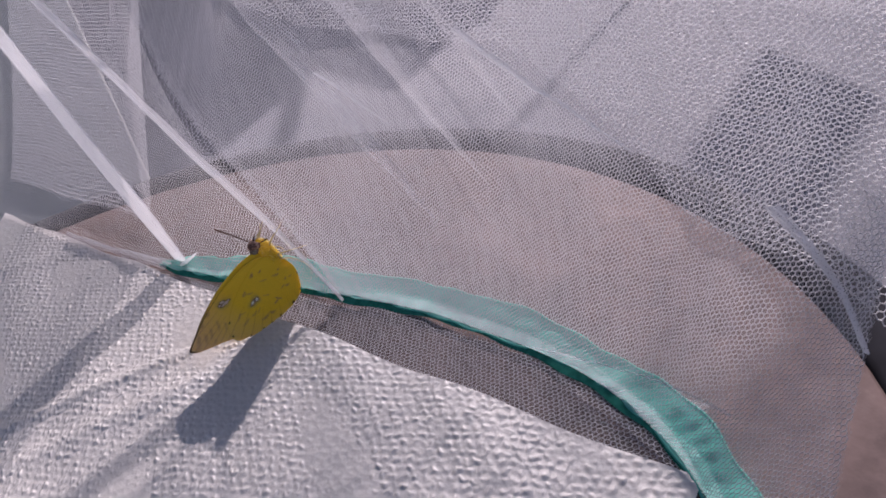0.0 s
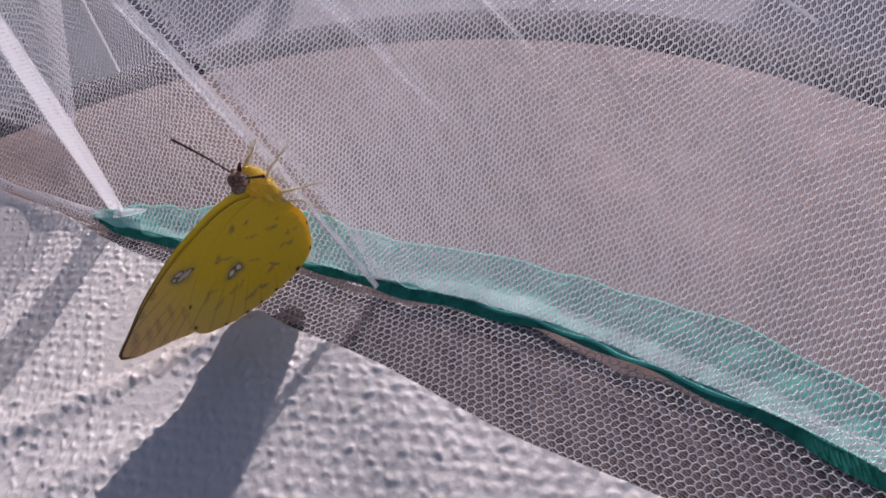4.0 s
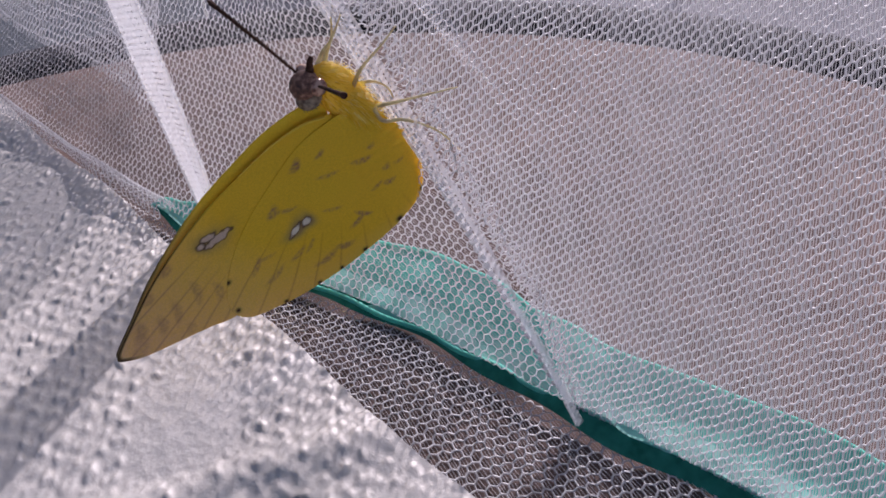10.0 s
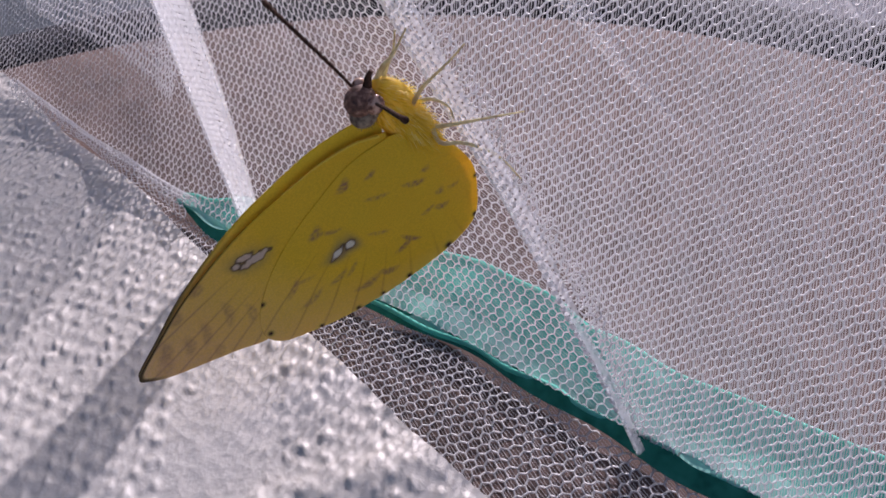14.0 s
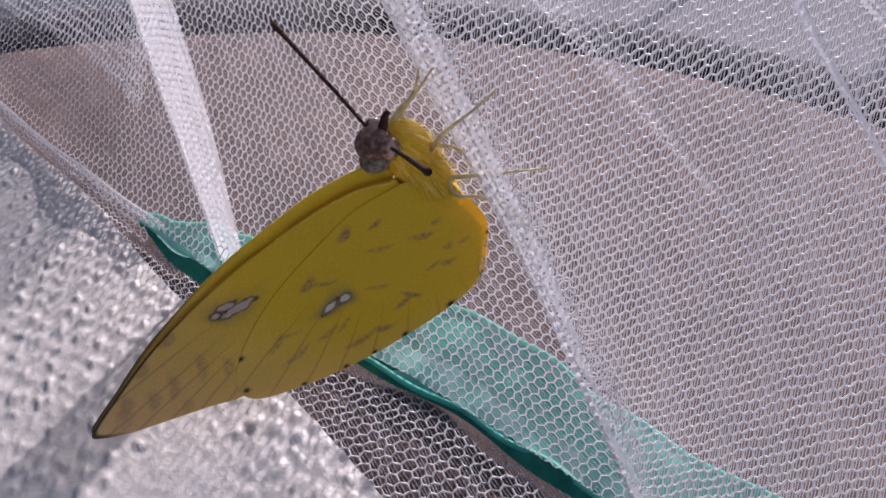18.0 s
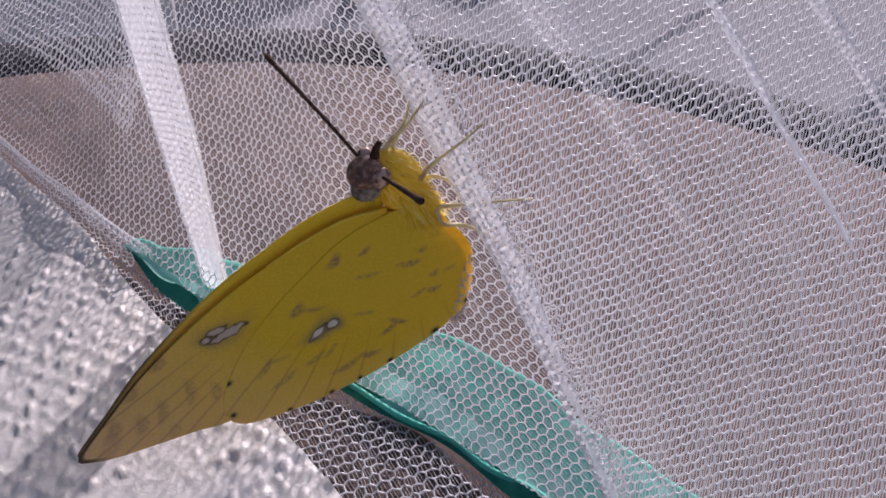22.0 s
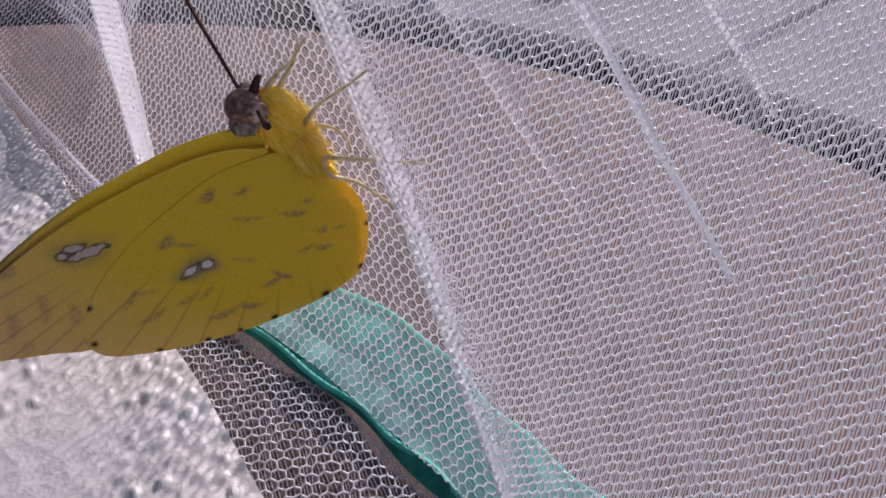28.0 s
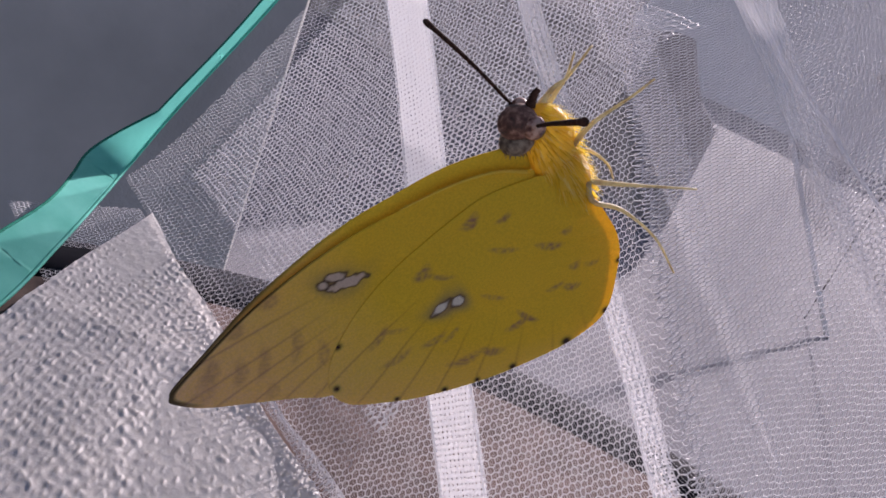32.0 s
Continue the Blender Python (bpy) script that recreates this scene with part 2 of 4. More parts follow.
def catmull(pts, n):
    """n points along a smooth curve through pts, at even arc length."""
    p = np.asarray(pts, float)
    p = np.vstack([2 * p[0] - p[1], p, 2 * p[-1] - p[-2]])
    out = []
    for k in range(1, len(p) - 2):
        s = np.linspace(0, 1, 40, endpoint=False)[:, None]
        a, b, c, d = p[k - 1], p[k], p[k + 1], p[k + 2]
        out.append(0.5 * (2 * b + (c - a) * s + (2 * a - 5 * b + 4 * c - d) * s ** 2 + (3 * b - a - 3 * c + d) * s ** 3))
    q = np.vstack(out + [p[-2][None]])
    d = np.r_[0, np.cumsum(np.linalg.norm(np.diff(q, axis=0), axis=1))]
    t = np.linspace(0, d[-1], n)
    return np.stack([np.interp(t, d, q[:, k]) for k in range(q.shape[1])], 1)


def tube(pts, radii, sides=8, squash=1.0):
    """Vertices and faces of a tapered tube along pts, with closed ends."""
    p = np.asarray(pts, float)
    r = np.broadcast_to(np.asarray(radii, float), (len(p),))
    tan = np.gradient(p, axis=0)
    tan /= np.linalg.norm(tan, axis=1)[:, None] + 1e-12
    up = np.array([0.31, 0.22, 0.92])
    a = np.cross(tan, up)
    a /= np.linalg.norm(a, axis=1)[:, None] + 1e-12
    b = np.cross(tan, a)
    th = np.linspace(0, 2 * np.pi, sides, endpoint=False)
    ring = a[:, None, :] * np.cos(th)[None, :, None] + b[:, None, :] * np.sin(th)[None, :, None] * squash
    v = (p[:, None, :] + ring * r[:, None, None]).reshape(-1, 3)
    f = []
    for i in range(len(p) - 1):
        for j in range(sides):
            k = (j + 1) % sides
            f.append((i * sides + j, i * sides + k, (i + 1) * sides + k, (i + 1) * sides + j))
    f.append(tuple(range(sides))[::-1])
    f.append(tuple((len(p) - 1) * sides + j for j in range(sides)))
    return v, f


def merged(pieces):
    v, f, o = [], [], 0
    for pv, pf in pieces:
        v.append(np.asarray(pv, float))
        f += [tuple(int(i) + o for i in q) for q in pf]
        o += len(pv)
    return np.vstack(v), f


CM = 0.01

# ---- ground and table ----
n = 60
gx, gy = np.meshgrid(np.linspace(-40, 40, n), np.linspace(-40, 40, n), indexing="ij")
ground = part("ground", np.stack([gx, gy, np.full_like(gx, -0.62)], -1).reshape(-1, 3), grid_faces(n, n), PAVE, smooth=False)
tagged(ground, "light grey concrete patio in bright sun", "ground", kind="structure")

table = group_at("side_table", pose(0, 0, -0.62))


def lathe(profile, seg=128):
    th = np.linspace(0, 2 * np.pi, seg, endpoint=False)
    pr = np.asarray(profile, float)
    v = np.stack([pr[None, :, 0] * np.cos(th)[:, None], pr[None, :, 0] * np.sin(th)[:, None],
                  np.broadcast_to(pr[None, :, 1], (seg, len(pr)))], -1).reshape(-1, 3)
    return v, grid_faces(seg, len(pr), wrap=True)


TZ = 0.62
v, f = lathe([(0.0001, TZ - 0.001), (0.06, TZ - 0.001), (0.12, TZ - 0.001), (0.1855, TZ - 0.001), (0.187, TZ - 0.002), (0.187, TZ - 0.02), (0.0001, TZ - 0.02)])
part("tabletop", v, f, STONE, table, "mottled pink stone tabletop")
v, f = lathe([(0.1872, TZ - 0.022), (0.1872, TZ - 0.0015), (0.1885, TZ + 0.0005), (0.196, TZ + 0.0012), (0.206, TZ - 0.001), (0.2105, TZ - 0.006), (0.211, TZ - 0.022), (0.1872, TZ - 0.022)])
part("rim", v, f, RIM, table, "dark metal rim band")
v, f = lathe([(0.0001, TZ - 0.021), (0.03, TZ - 0.021), (0.022, TZ - 0.08), (0.02, 0.12), (0.03, 0.06), (0.15, 0.02), (0.155, 0.0), (0.0001, 0.0)], 48)
part("pedestal", v, f, RIM, table, "dark metal pedestal foot")
tagged(table, "small round side table with pink stone top and dark rim", "table")

# ---- cage of white net ----
# plan of the bottom ring, seen from above
BASE = catmull([(-24.2, 7.35), (-19, 7.1), (-13, 6.85), (-7.0, 6.95), (-3.2, 7.55), (0, 7.8), (3.0, 8.05), (5.2, 7.95), (8.7, 7.45),
                (11.1, 6.45), (12.8, 5.2), (14.6, 3.0), (15.6, 0.0), (15.8, -4.0)], 1200)
BASE_S = np.r_[0, np.cumsum(np.linalg.norm(np.diff(BASE, axis=0), axis=1))]


def base_at(s):
    return np.stack([np.interp(s, BASE_S, BASE[:, 0]), np.interp(s, BASE_S, BASE[:, 1])], -1)


def s_of_x(x):
    """Arc length at which the ring passes x, on its far side."""
    k = int(np.argmax(BASE[:, 0]))
    return np.interp(x, BASE[:k, 0], BASE_S[:k])


# the ridge of the main crease: where it stands at each height
RIDGE_Z = [0, 1.25, 2.3, 3.35, 4.6, 6.0, 9.0, 15.5]
RIDGE_X = [-0.05, -1.1, -2.1, -3.0, -4.3, -6.0, -10.5, -19.0]


def wall_point(s, z, off=0.0):
    """Point of the net wall at arc length s and height z, in cm; off: towards the inside."""
    s = np.asarray(s, float)
    z = np.asarray(z, float)
    b = base_at(s)
    e = 0.05
    t = base_at(s + e) - base_at(s - e)
    t /= np.linalg.norm(t, axis=-1)[..., None] + 1e-12
    nrm = np.stack([-t[..., 1], t[..., 0]], -1)
    x = b[..., 0]
    lean = np.interp(x, [-24, -19, -14, -9, -5, -2, 16], [0.50, 0.58, 0.56, 0.30, 0.06, 0.0, 0.0])
    dx = np.maximum(x - np.interp(z, RIDGE_Z, RIDGE_X), 0)
    rise = np.maximum(z - 0.5, 0)
    back = 0.85 * 6.0 * (1 - np.exp(-rise / 6.0)) * (1 + 0.35 * np.clip(rise / 5, 0, 1)) * (1 - np.exp(-dx / 4.0))
    wav = (0.12 * np.sin(0.9 * x + 0.35 * z) + 0.10 * np.sin(1.9 * (x + 0.5 * z)) * np.clip(dx / 3, 0, 1)) * np.clip(z / 3, 0, 1)
    d = lean * z + back + 0.95 * (1 - np.exp(-z / 1.8)) + wav - off
    return np.stack([b[..., 0] + nrm[..., 0] * d, b[..., 1] + nrm[..., 1] * d, z], -1)


def net_mesh(point, u0, u1, v0, v1, a, bb, width, thin, lean=0.0, keep=None, link=1.15):
    """Knitted net: honeycomb of thick yarn, crossed by thin yarns. point(u, v) gives places in cm."""
    ni = int((u1 - u0) / a) + 2
    nj = int((v1 - v0) / bb) + 1
    j, i = np.meshgrid(np.arange(nj), np.arange(ni), indexing="ij")
    cu = (u0 + (i + 0.5 * (j % 2)) * a).ravel()
    cv = (v0 + (j + 0.5) * bb).ravel()

    def warp(u, v):
        du = 0.10 * a * np.sin(9.1 * u + 5.3 * v) + 0.10 * a * np.sin(23.0 * v - 4.1 * u)
        dv = 0.10 * bb * np.sin(11.3 * v + 7.7 * u)
        return u + du, v + dv

    def seg(p, q):
        pu, pv = warp(cu + p[0] * a, cv + p[1] * bb)
        qu, qv = warp(cu + q[0] * a, cv + q[1] * bb)
        return pu, pv, qu, qv

    t, r, rl, l = (0, 2 / 3), (0.5, 1 / 3), (0.5, -1 / 3), (-0.5, 1 / 3)
    ll = (-0.5, -1 / 3)
    verts, faces, off = [], [], 0
    for p, q, w, thick in ((t, r, width, True), (t, l, width, True), (r, rl, width * link, True),
                           ((-0.5, 0.32), (0.5, -0.10), thin, False), ((-0.5, -0.02), (0.5, -0.42), thin, False)):
        if w <= 0:
            continue
        pu, pv, qu, qv = seg(p, q)
        ok = (np.minimum(pu, qu) > u0) & (np.maximum(pu, qu) < u1) & (np.minimum(pv, qv) > v0) & (np.maximum(pv, qv) < v1)
        pu, pv, qu, qv = pu[ok], pv[ok], qu[ok], qv[ok]
        A = point(pu - lean * pv, pv)
        B = point(qu - lean * qv, qv)
        if keep is not None:
            k = keep(A)
            A, B = A[k], B[k]
            pu, pv = pu[k], pv[k]
        e = 0.02
        N = np.cross(point(pu - lean * pv + e, pv) - A, point(pu - lean * pv, pv + e) - A)
        N /= np.linalg.norm(N, axis=1)[:, None] + 1e-12
        T = B - A
        T /= np.linalg.norm(T, axis=1)[:, None] + 1e-12
        S = np.cross(N, T) * (w / 2)
        m = len(A)
        if thick:
            h = N * (w * 0.32)
            V = np.stack([A - S, A + S, A - h, B - S, B + S, B - h], 1).reshape(-1, 3)
            o = (np.arange(m) * 6)[:, None] + off
            F = np.concatenate([o + np.array([0, 3, 4, 1]), o + np.array([1, 4, 5, 2]), o + np.array([2, 5, 3, 0])])
            off += 6 * m
        else:
            V = np.stack([A - S, A + S, B + S, B - S], 1).reshape(-1, 3)
            F = (np.arange(m) * 4)[:, None] + off + np.array([0, 1, 2, 3])
            off += 4 * m
        verts.append(V)
        faces.append(F)
    return np.vstack(verts) * CM, np.vstack(faces)


CELL = 0.172
# the net is stretched wide on one side and gathered right of the main crease
STEP = 0.05
_s = np.arange(0, BASE_S[-1] + 45, STEP)
_rate = np.where(_s < BASE_S[800], np.interp(base_at(_s)[:, 0], [-24, -14, -8, -4, 16], [1.45, 1.40, 1.12, 1.0, 1.0]), 1.0)
GATHER_U = np.r_[0, np.cumsum(STEP / _rate)][:-1]
GATHER = 0.94
KNEE_S = s_of_x(np.array(RIDGE_X))


def stretched(u, z):
    """Arc length on the ring for the net's own width u, on the stretched side."""
    return np.interp(u, GATHER_U, _s)


S_LEFT = float(KNEE_S[-1])


def gathered(u, z):
    """Arc length on the ring for the width u of the gathered net."""
    return S_LEFT + GATHER * u


def knee_x(p):
    return np.interp(p[:, 2], RIDGE_Z, RIDGE_X)


def before_end(p):
    return (p[:, 1] > 0.3) & ~((p[:, 0] > 11) & (p[:, 2] > 9))


net_wall = group_at("net_wall")
WIDE = 0.132
v, f = net_mesh(lambda u, z: wall_point(stretched(u, z), z), 0.02, float(np.interp(s_of_x(1.0), _s, GATHER_U)), 0.05, 13.5, WIDE, WIDE * 0.83, 0.0200, 0.0050,
                keep=lambda p: before_end(p) & (p[:, 0] < knee_x(p) + 0.3))
part("stretched_panel", v, f, NET, net_wall, "open stretched white net", smooth=False)
FINE = 0.104
v, f = net_mesh(lambda z, u: wall_point(gathered(u, z), z), 0.05, 15.5, 0.02, (BASE_S[-1] - S_LEFT) / GATHER, FINE, FINE * 0.74, 0.0275, 0.0070, link=0.75,
                keep=lambda p: before_end(p) & (p[:, 0] < 15.7) & (p[:, 0] > knee_x(p) + 0.02))
part("gathered_panel", v, f, NET, net_wall, "denser gathered white net", smooth=False)
tagged(net_wall, "fine white knitted net wall of a pop-up insect cage", "net", kind="structure")


# right of a soft crease the net lies double
def doubled(u, z):
    p = wall_point(gathered(u, z), z)
    d = 0.10 + 0.05 * z + (0.04 + 0.02 * z) * np.sin(0.8 * p[..., 0] + 0.5 * z)
    p[..., 1] += d
    return p


def right_of_fold(p):
    z = p[:, 2]
    x = p[:, 0]
    return before_end(p) & (x > np.interp(z, [3.0, 4.6, 6.8, 7.6, 9.0, 15], [12.5, 9.2, 4.0, -3.5, -7.0, -16])) & (z > 3.8)


v, f = net_mesh(doubled, 0.02, (BASE_S[-1] - S_LEFT) / GATHER, 3.6, 15.3, CELL * 0.9, CELL * 0.6, 0.026, 0.0, lean=0.12, keep=right_of_fold)
net_double = part("net_wall", v, f, NET, smooth=False)
tagged(net_double, "second layer of white net folded behind the wall", "net", kind="structure")


# extra net layer outside the stretched side, added to shade the towel's far left
v, f = net_mesh(lambda u, z: wall_point(u, z, -0.5 - 0.06 * z - 0.1 * np.sin(0.7 * u)), 1.6, float(s_of_x(-10.0)), 1.0, 11.0, CELL * 1.0, CELL * 0.8, 0.042, 0.0, lean=0.2, keep=before_end)
net_shade = part("net_wall", v, f, NET, smooth=False)
tagged(net_shade, "outer layer of white net added to shade the towel", "net", kind="structure")


def floor_pt(u, w):
    return np.stack([u, w, 0.02 + 0.03 * np.sin(1.3 * u + 0.7 * w)], -1)


def in_ring(p):
    return p[:, 1] < np.interp(p[:, 0], BASE[:800, 0], BASE[:800, 1]) - 0.02


v, f = net_mesh(floor_pt, -22, 12.5, 3.6, 8.3, CELL * 0.86, CELL * 0.74, 0.026, 0.007, keep=in_ring)
net_floor = part("net_floor", v, f, NET, smooth=False)
tagged(net_floor, "white net floor of the cage over the tabletop", "net", kind="structure")


def skirt_pt(u, w):
    """Loose net that curls over between the floor and the wall."""
    a = np.clip(w, 0, 1) * np.pi
    r = 0.14 + 0.03 * np.sin(0.9 * u) + 0.02 * np.sin(2.3 * u + 1)
    b = base_at(u)
    return np.stack([b[..., 0], b[..., 1] + 0.16 - r * (1 - np.cos(a)), 0.14 + 2.6 * r * np.sin(a)], -1)


v, f = net_mesh(skirt_pt, float(s_of_x(-15.0)), float(s_of_x(-7.9)), 0.0, 1.0, CELL, 0.15, 0.026, 0.008)
skirt = part("net_skirt", v, f, NET, smooth=False)
tagged(skirt, "loose curl of white net above the floor seam", "net", kind="structure")


def ribbon(path_fn, n, offs):
    """Sheet swept along path_fn(t); offs: rows of the section."""
    t = np.linspace(0, 1, n)
    return np.stack([path_fn(t, o) for o in offs], 1).reshape(-1, 3) * CM, grid_faces(n, len(offs))


def rib_wall(t, o):
    s = 15.5 + t * (BASE_S[-1] - 15.5)
    o = o * np.clip((s - 14.9) / 4.2, 0.02, 1) ** 0.75
    w = 0.05 * np.sin(s * 0.9) + 0.025 * np.sin(s * 2.9 + 1)
    p = wall_point(s, 0 * s, -0.06 - 0.95 * o + 0.09 * np.sin(s * 1.3 + 2 * o) * o + 0.05 * np.sin(9 * o + s * 0.7) + 0.035 * np.sin(4.3 * s + 3 * o + np.sin(1.1 * s)) + 0.10 * o * (1 - o) * np.sin(11.0 * s - 5 * o + 2 * np.sin(1.7 * s)))
    p[:, 2] = 0.08 + o * (0.42 + w) + 0.08 * np.sin(s * 5.1 + 2 * np.sin(s * 0.6)) * o * (1 - o)
    return p


binding = group_at("ribbon_binding", pose(0, 0, 0))
v, f = ribbon(rib_wall, 700, np.linspace(0, 1, 8))
part("upright_band", v, f, TEAL, binding, "teal nylon ribbon along the bottom seam")


# turned hem strip, coloured pale for the glint along the ribbon's foot
def rib_hem(t, o):
    p = rib_wall(t, 0.02 + 0.34 * o)
    q = t * (BASE_S[-1] - 15.5)
    p[:, 1] -= 0.03 + 0.05 * o * (1 - o) * 4 + 0.02 * np.sin(2.1 * q)
    p[:, 2] += 0.02 + 0.03 * np.sin(1.3 * q + 1) * o
    return p


v, f = ribbon(rib_hem, 500, np.linspace(0, 1, 5))
part("turned_hem", v, f, HEM, binding, "turned-up hem with its pale glint in the colour")


# narrow dark strip that stands in for the shade under the ribbon
def rib_shade(t, o):
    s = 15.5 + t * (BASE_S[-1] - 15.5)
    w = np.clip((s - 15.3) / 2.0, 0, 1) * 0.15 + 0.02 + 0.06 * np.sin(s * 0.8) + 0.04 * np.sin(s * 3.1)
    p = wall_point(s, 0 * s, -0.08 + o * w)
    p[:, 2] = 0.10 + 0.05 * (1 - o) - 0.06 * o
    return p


v, f = ribbon(rib_shade, 700, np.linspace(0, 1, 5))
part("under_shade", v, f, TEAL_DARK, binding, "dark green strip for the shade under the ribbon")


def along(path_fn, n, o, r, mat, name, parent, label, lift=0.0):
    t = np.linspace(0, 1, n)
    p = path_fn(t, o)
    p[:, 2] += lift
    v, f = tube(p * CM, r, 6)
    part(name, v, f, mat, parent, label)


along(rib_wall, 420, 0.0, 0.0004, TEAL, "lower_edge", binding, "shiny turned lower edge", 0.03)
along(rib_wall, 420, 1.0, 0.0003, TEAL, "upper_edge", binding, "upper selvedge")
t = np.linspace(0.004, 0.996, 240)
pa, pb = rib_wall(t, 0.14), rib_wall(t + 0.0022, 0.15)
v, f = merged([tube(np.stack([a + (0, -0.02, 0.0), (a + b) / 2 + (0, -0.035, 0.005), b + (0, -0.02, 0.0)]) * CM, 0.00018, 5) for a, b in zip(pa, pb)])
tagged(part("stitching", v, f, THREAD, binding, "pale running stitches"), kind="stuff")
tagged(binding, "teal ribbon binding sewn round the cage bottom", "ribbon")

LEFT = catmull([(-9, -5, 0.04), (-13.5, -0.6, 0.04), (-16.5, 2.3, 0.08), (-19.2, 4.2, 0.17), (-22.4, 6.2, 0.12), (-24.3, 7.5, 0.4), (-24.35, 8.6, 2.6),
                (-24.3, 10.2, 5.6), (-24.2, 11.8, 8.8), (-24.1, 13.6, 12.4)], 300)


def rib_left(t, o):
    k = (t * (len(LEFT) - 1)).astype(int)
    p = LEFT[k].copy()
    up = np.clip((p[:, 2] - 0.1) / 2.0, 0, 1)
    d = np.stack([-0.75 + 0.1 * up, -0.65 * (1 - up), 0.25 * (1 - up)], -1)
    return p + d * o * (1.15 + 0.15 * np.sin(t * 23))[:, None]


side_binding = group_at("ribbon_binding", pose(0, 0, 0))
v, f = ribbon(rib_left, 300, np.linspace(0, 1, 6))
part("side_band", v, f, TEAL, side_binding)
along(rib_left, 200, 0.0, 0.0005, TEAL, "inner_edge", side_binding, "rolled inner edge")
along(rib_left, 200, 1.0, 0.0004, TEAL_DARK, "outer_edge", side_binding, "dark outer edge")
tagged(side_binding, "teal ribbon binding round the cage opening", "ribbon")

# ---- tapes and creases on the wall ----
def fold(name, zs, xs, w0, w1, lift, mat, label, rows=7, n=160):
    """A strip lying on the wall; w0, w1: width at its foot and at its top."""
    z = np.linspace(zs[0], zs[-1], n)
    x = np.interp(z, zs, xs)
    k = np.ones(9) / 9
    x = np.convolve(np.pad(x, 4, mode="edge"), k, mode="valid")
    s = s_of_x(x)
    width = np.linspace(w0, w1, n)
    o = np.linspace(-0.5, 0.5, rows)
    P = np.stack([wall_point(s + q * width, z + 0.4 * q * width, 0.03 + lift * (1 - (2 * q) ** 2)) for q in o], 1)
    ob = part(name, P.reshape(-1, 3) * CM, grid_faces(n, rows), mat)
    md = ob.modifiers.new("thick", "SOLIDIFY")
    md.thickness = 0.00015
    return tagged(ob, label, "net crease", kind="structure")


fold("crease", [3.5, 3.9, 4.6], [13.4, 12.6, 11.2], 0.10, 0.26, 0.06, FOLD, "thin white crease in the net")
fold("crease", [0.2, 0.4, 0.7, 1.1, 1.4], [7.3, 8.5, 10.1, 11.6, 12.7], 0.04, 0.24, 0.05, SOFT_FOLD, "faint soft crease low on the net")



def straight_crease(length, w0, w1, mat, edge, drape=0):
    """A pinched line of doubled net, running up from its foot."""
    ob = group_at("net_crease")
    n = 60
    z = np.linspace(0, length, n)
    w = np.interp(z, [0, 0.3 * length, length], [0.02, w0, w1])
    x = 0.03 * np.sin(1.1 * z) + 0.02 * np.sin(2.7 * z + 1)
    o = np.linspace(-0.5, 0.5, 7)
    P = np.stack([np.stack([x + q * w, -0.06 * (1 - (2 * q) ** 2) + 0 * z, z], -1) for q in o], 1)
    part("pinched_net", P.reshape(-1, 3) * CM, grid_faces(n, 7), mat, ob)
    if edge:
        v, f = tube(np.stack([x - 0.2 * w, 0 * z - 0.05, z], -1) * CM, edge, 6)
        part("fold_edge", v, f, FOLD, ob, "bright folded edge")
    if drape:
        for x1 in (2.0, 4.0):
            w = np.interp(z, [0, 0.4 * length, length], [0.05, 0.40, 0.85])
            P = np.stack([np.stack([x1 + 0.10 * z * x1 / 4 + q * w, 0.08 - 0.05 * (1 - (2 * q) ** 2) + 0 * z, z], -1) for q in o], 1)
            part("flute", P.reshape(-1, 3) * CM, grid_faces(n, 7), PLEAT_NET, ob)
    return tagged(ob, "white pinched crease in the net wall", "net crease", "creases in the net")


crease_a = straight_crease(3.4, 0.10, 0.13, FOLD, 0.0003)
crease_a.matrix_world = pose(0.0100, 0.1135, 0.0480, -52, -39, 58)
crease_b = straight_crease(7.2, 0.12, 0.24, FOLD, 0.0003)
soft_crease = straight_crease(11.5, 0.45, 1.05, SOFT_FOLD, 0, 6.0)

# the woven tape swings about its foot as the cage is pressed
seam = group_at("seam_tape")
n = 170
z = np.linspace(0.0, 15.0, n)
w = 1.06 * np.clip(0.55 + 0.45 * z / 2.6, 0.55, 1.0)
xx = 0.05 * np.sin(0.7 * z)
yy = 0.05 * z
o = np.linspace(-0.5, 0.5, 13)
P = np.stack([np.stack([xx + q * w, yy + 0.02 * np.cos(q * 9), z], -1) for q in o], 1)
web = part("webbing", P.reshape(-1, 3) * CM, grid_faces(n, 13), TAPE, seam)
md = web.modifiers.new("thick", "SOLIDIFY")
md.thickness = 0.00025
for side in (-1, 1):
    v, f = tube(np.stack([xx + side * 0.5 * w, yy - 0.02, z], -1)[::3] * CM, 0.00035, 6)
    part("selvedge", v, f, TAPE, seam)
v, f = tube(catmull([(0.1, -0.05, 0.12), (0.5, 0.05, 0.08), (1.0, 0.15, 0.06)], 14) * CM, np.linspace(0.0022, 0.0008, 14), 8, 0.4)
part("tuck", v, f, TAPE, seam, "tape end tucked along the ribbon")
tagged(seam, "white woven seam tape running up the net wall", "seam tape")

# the main crease is a doubled pleat of net that leans over as the cage is pressed
pleat = group_at("net_pleat")
n = 150
z = np.linspace(0.0, 21.0, n)
w = np.interp(z, [0, 1.5, 3.0, 5, 21], [0.03, 0.10, 0.26, 0.42, 0.52])
xx = 0.20 * np.sin(np.pi * np.clip(z / 7.0, 0, 1)) + 0.02 * np.sin(2.3 * z)
o = np.linspace(-0.5, 0.5, 9)
P = np.stack([np.stack([xx + q * w, 0.08 * z - 0.10 * (1 - (2 * q) ** 2), z], -1) for q in o], 1)
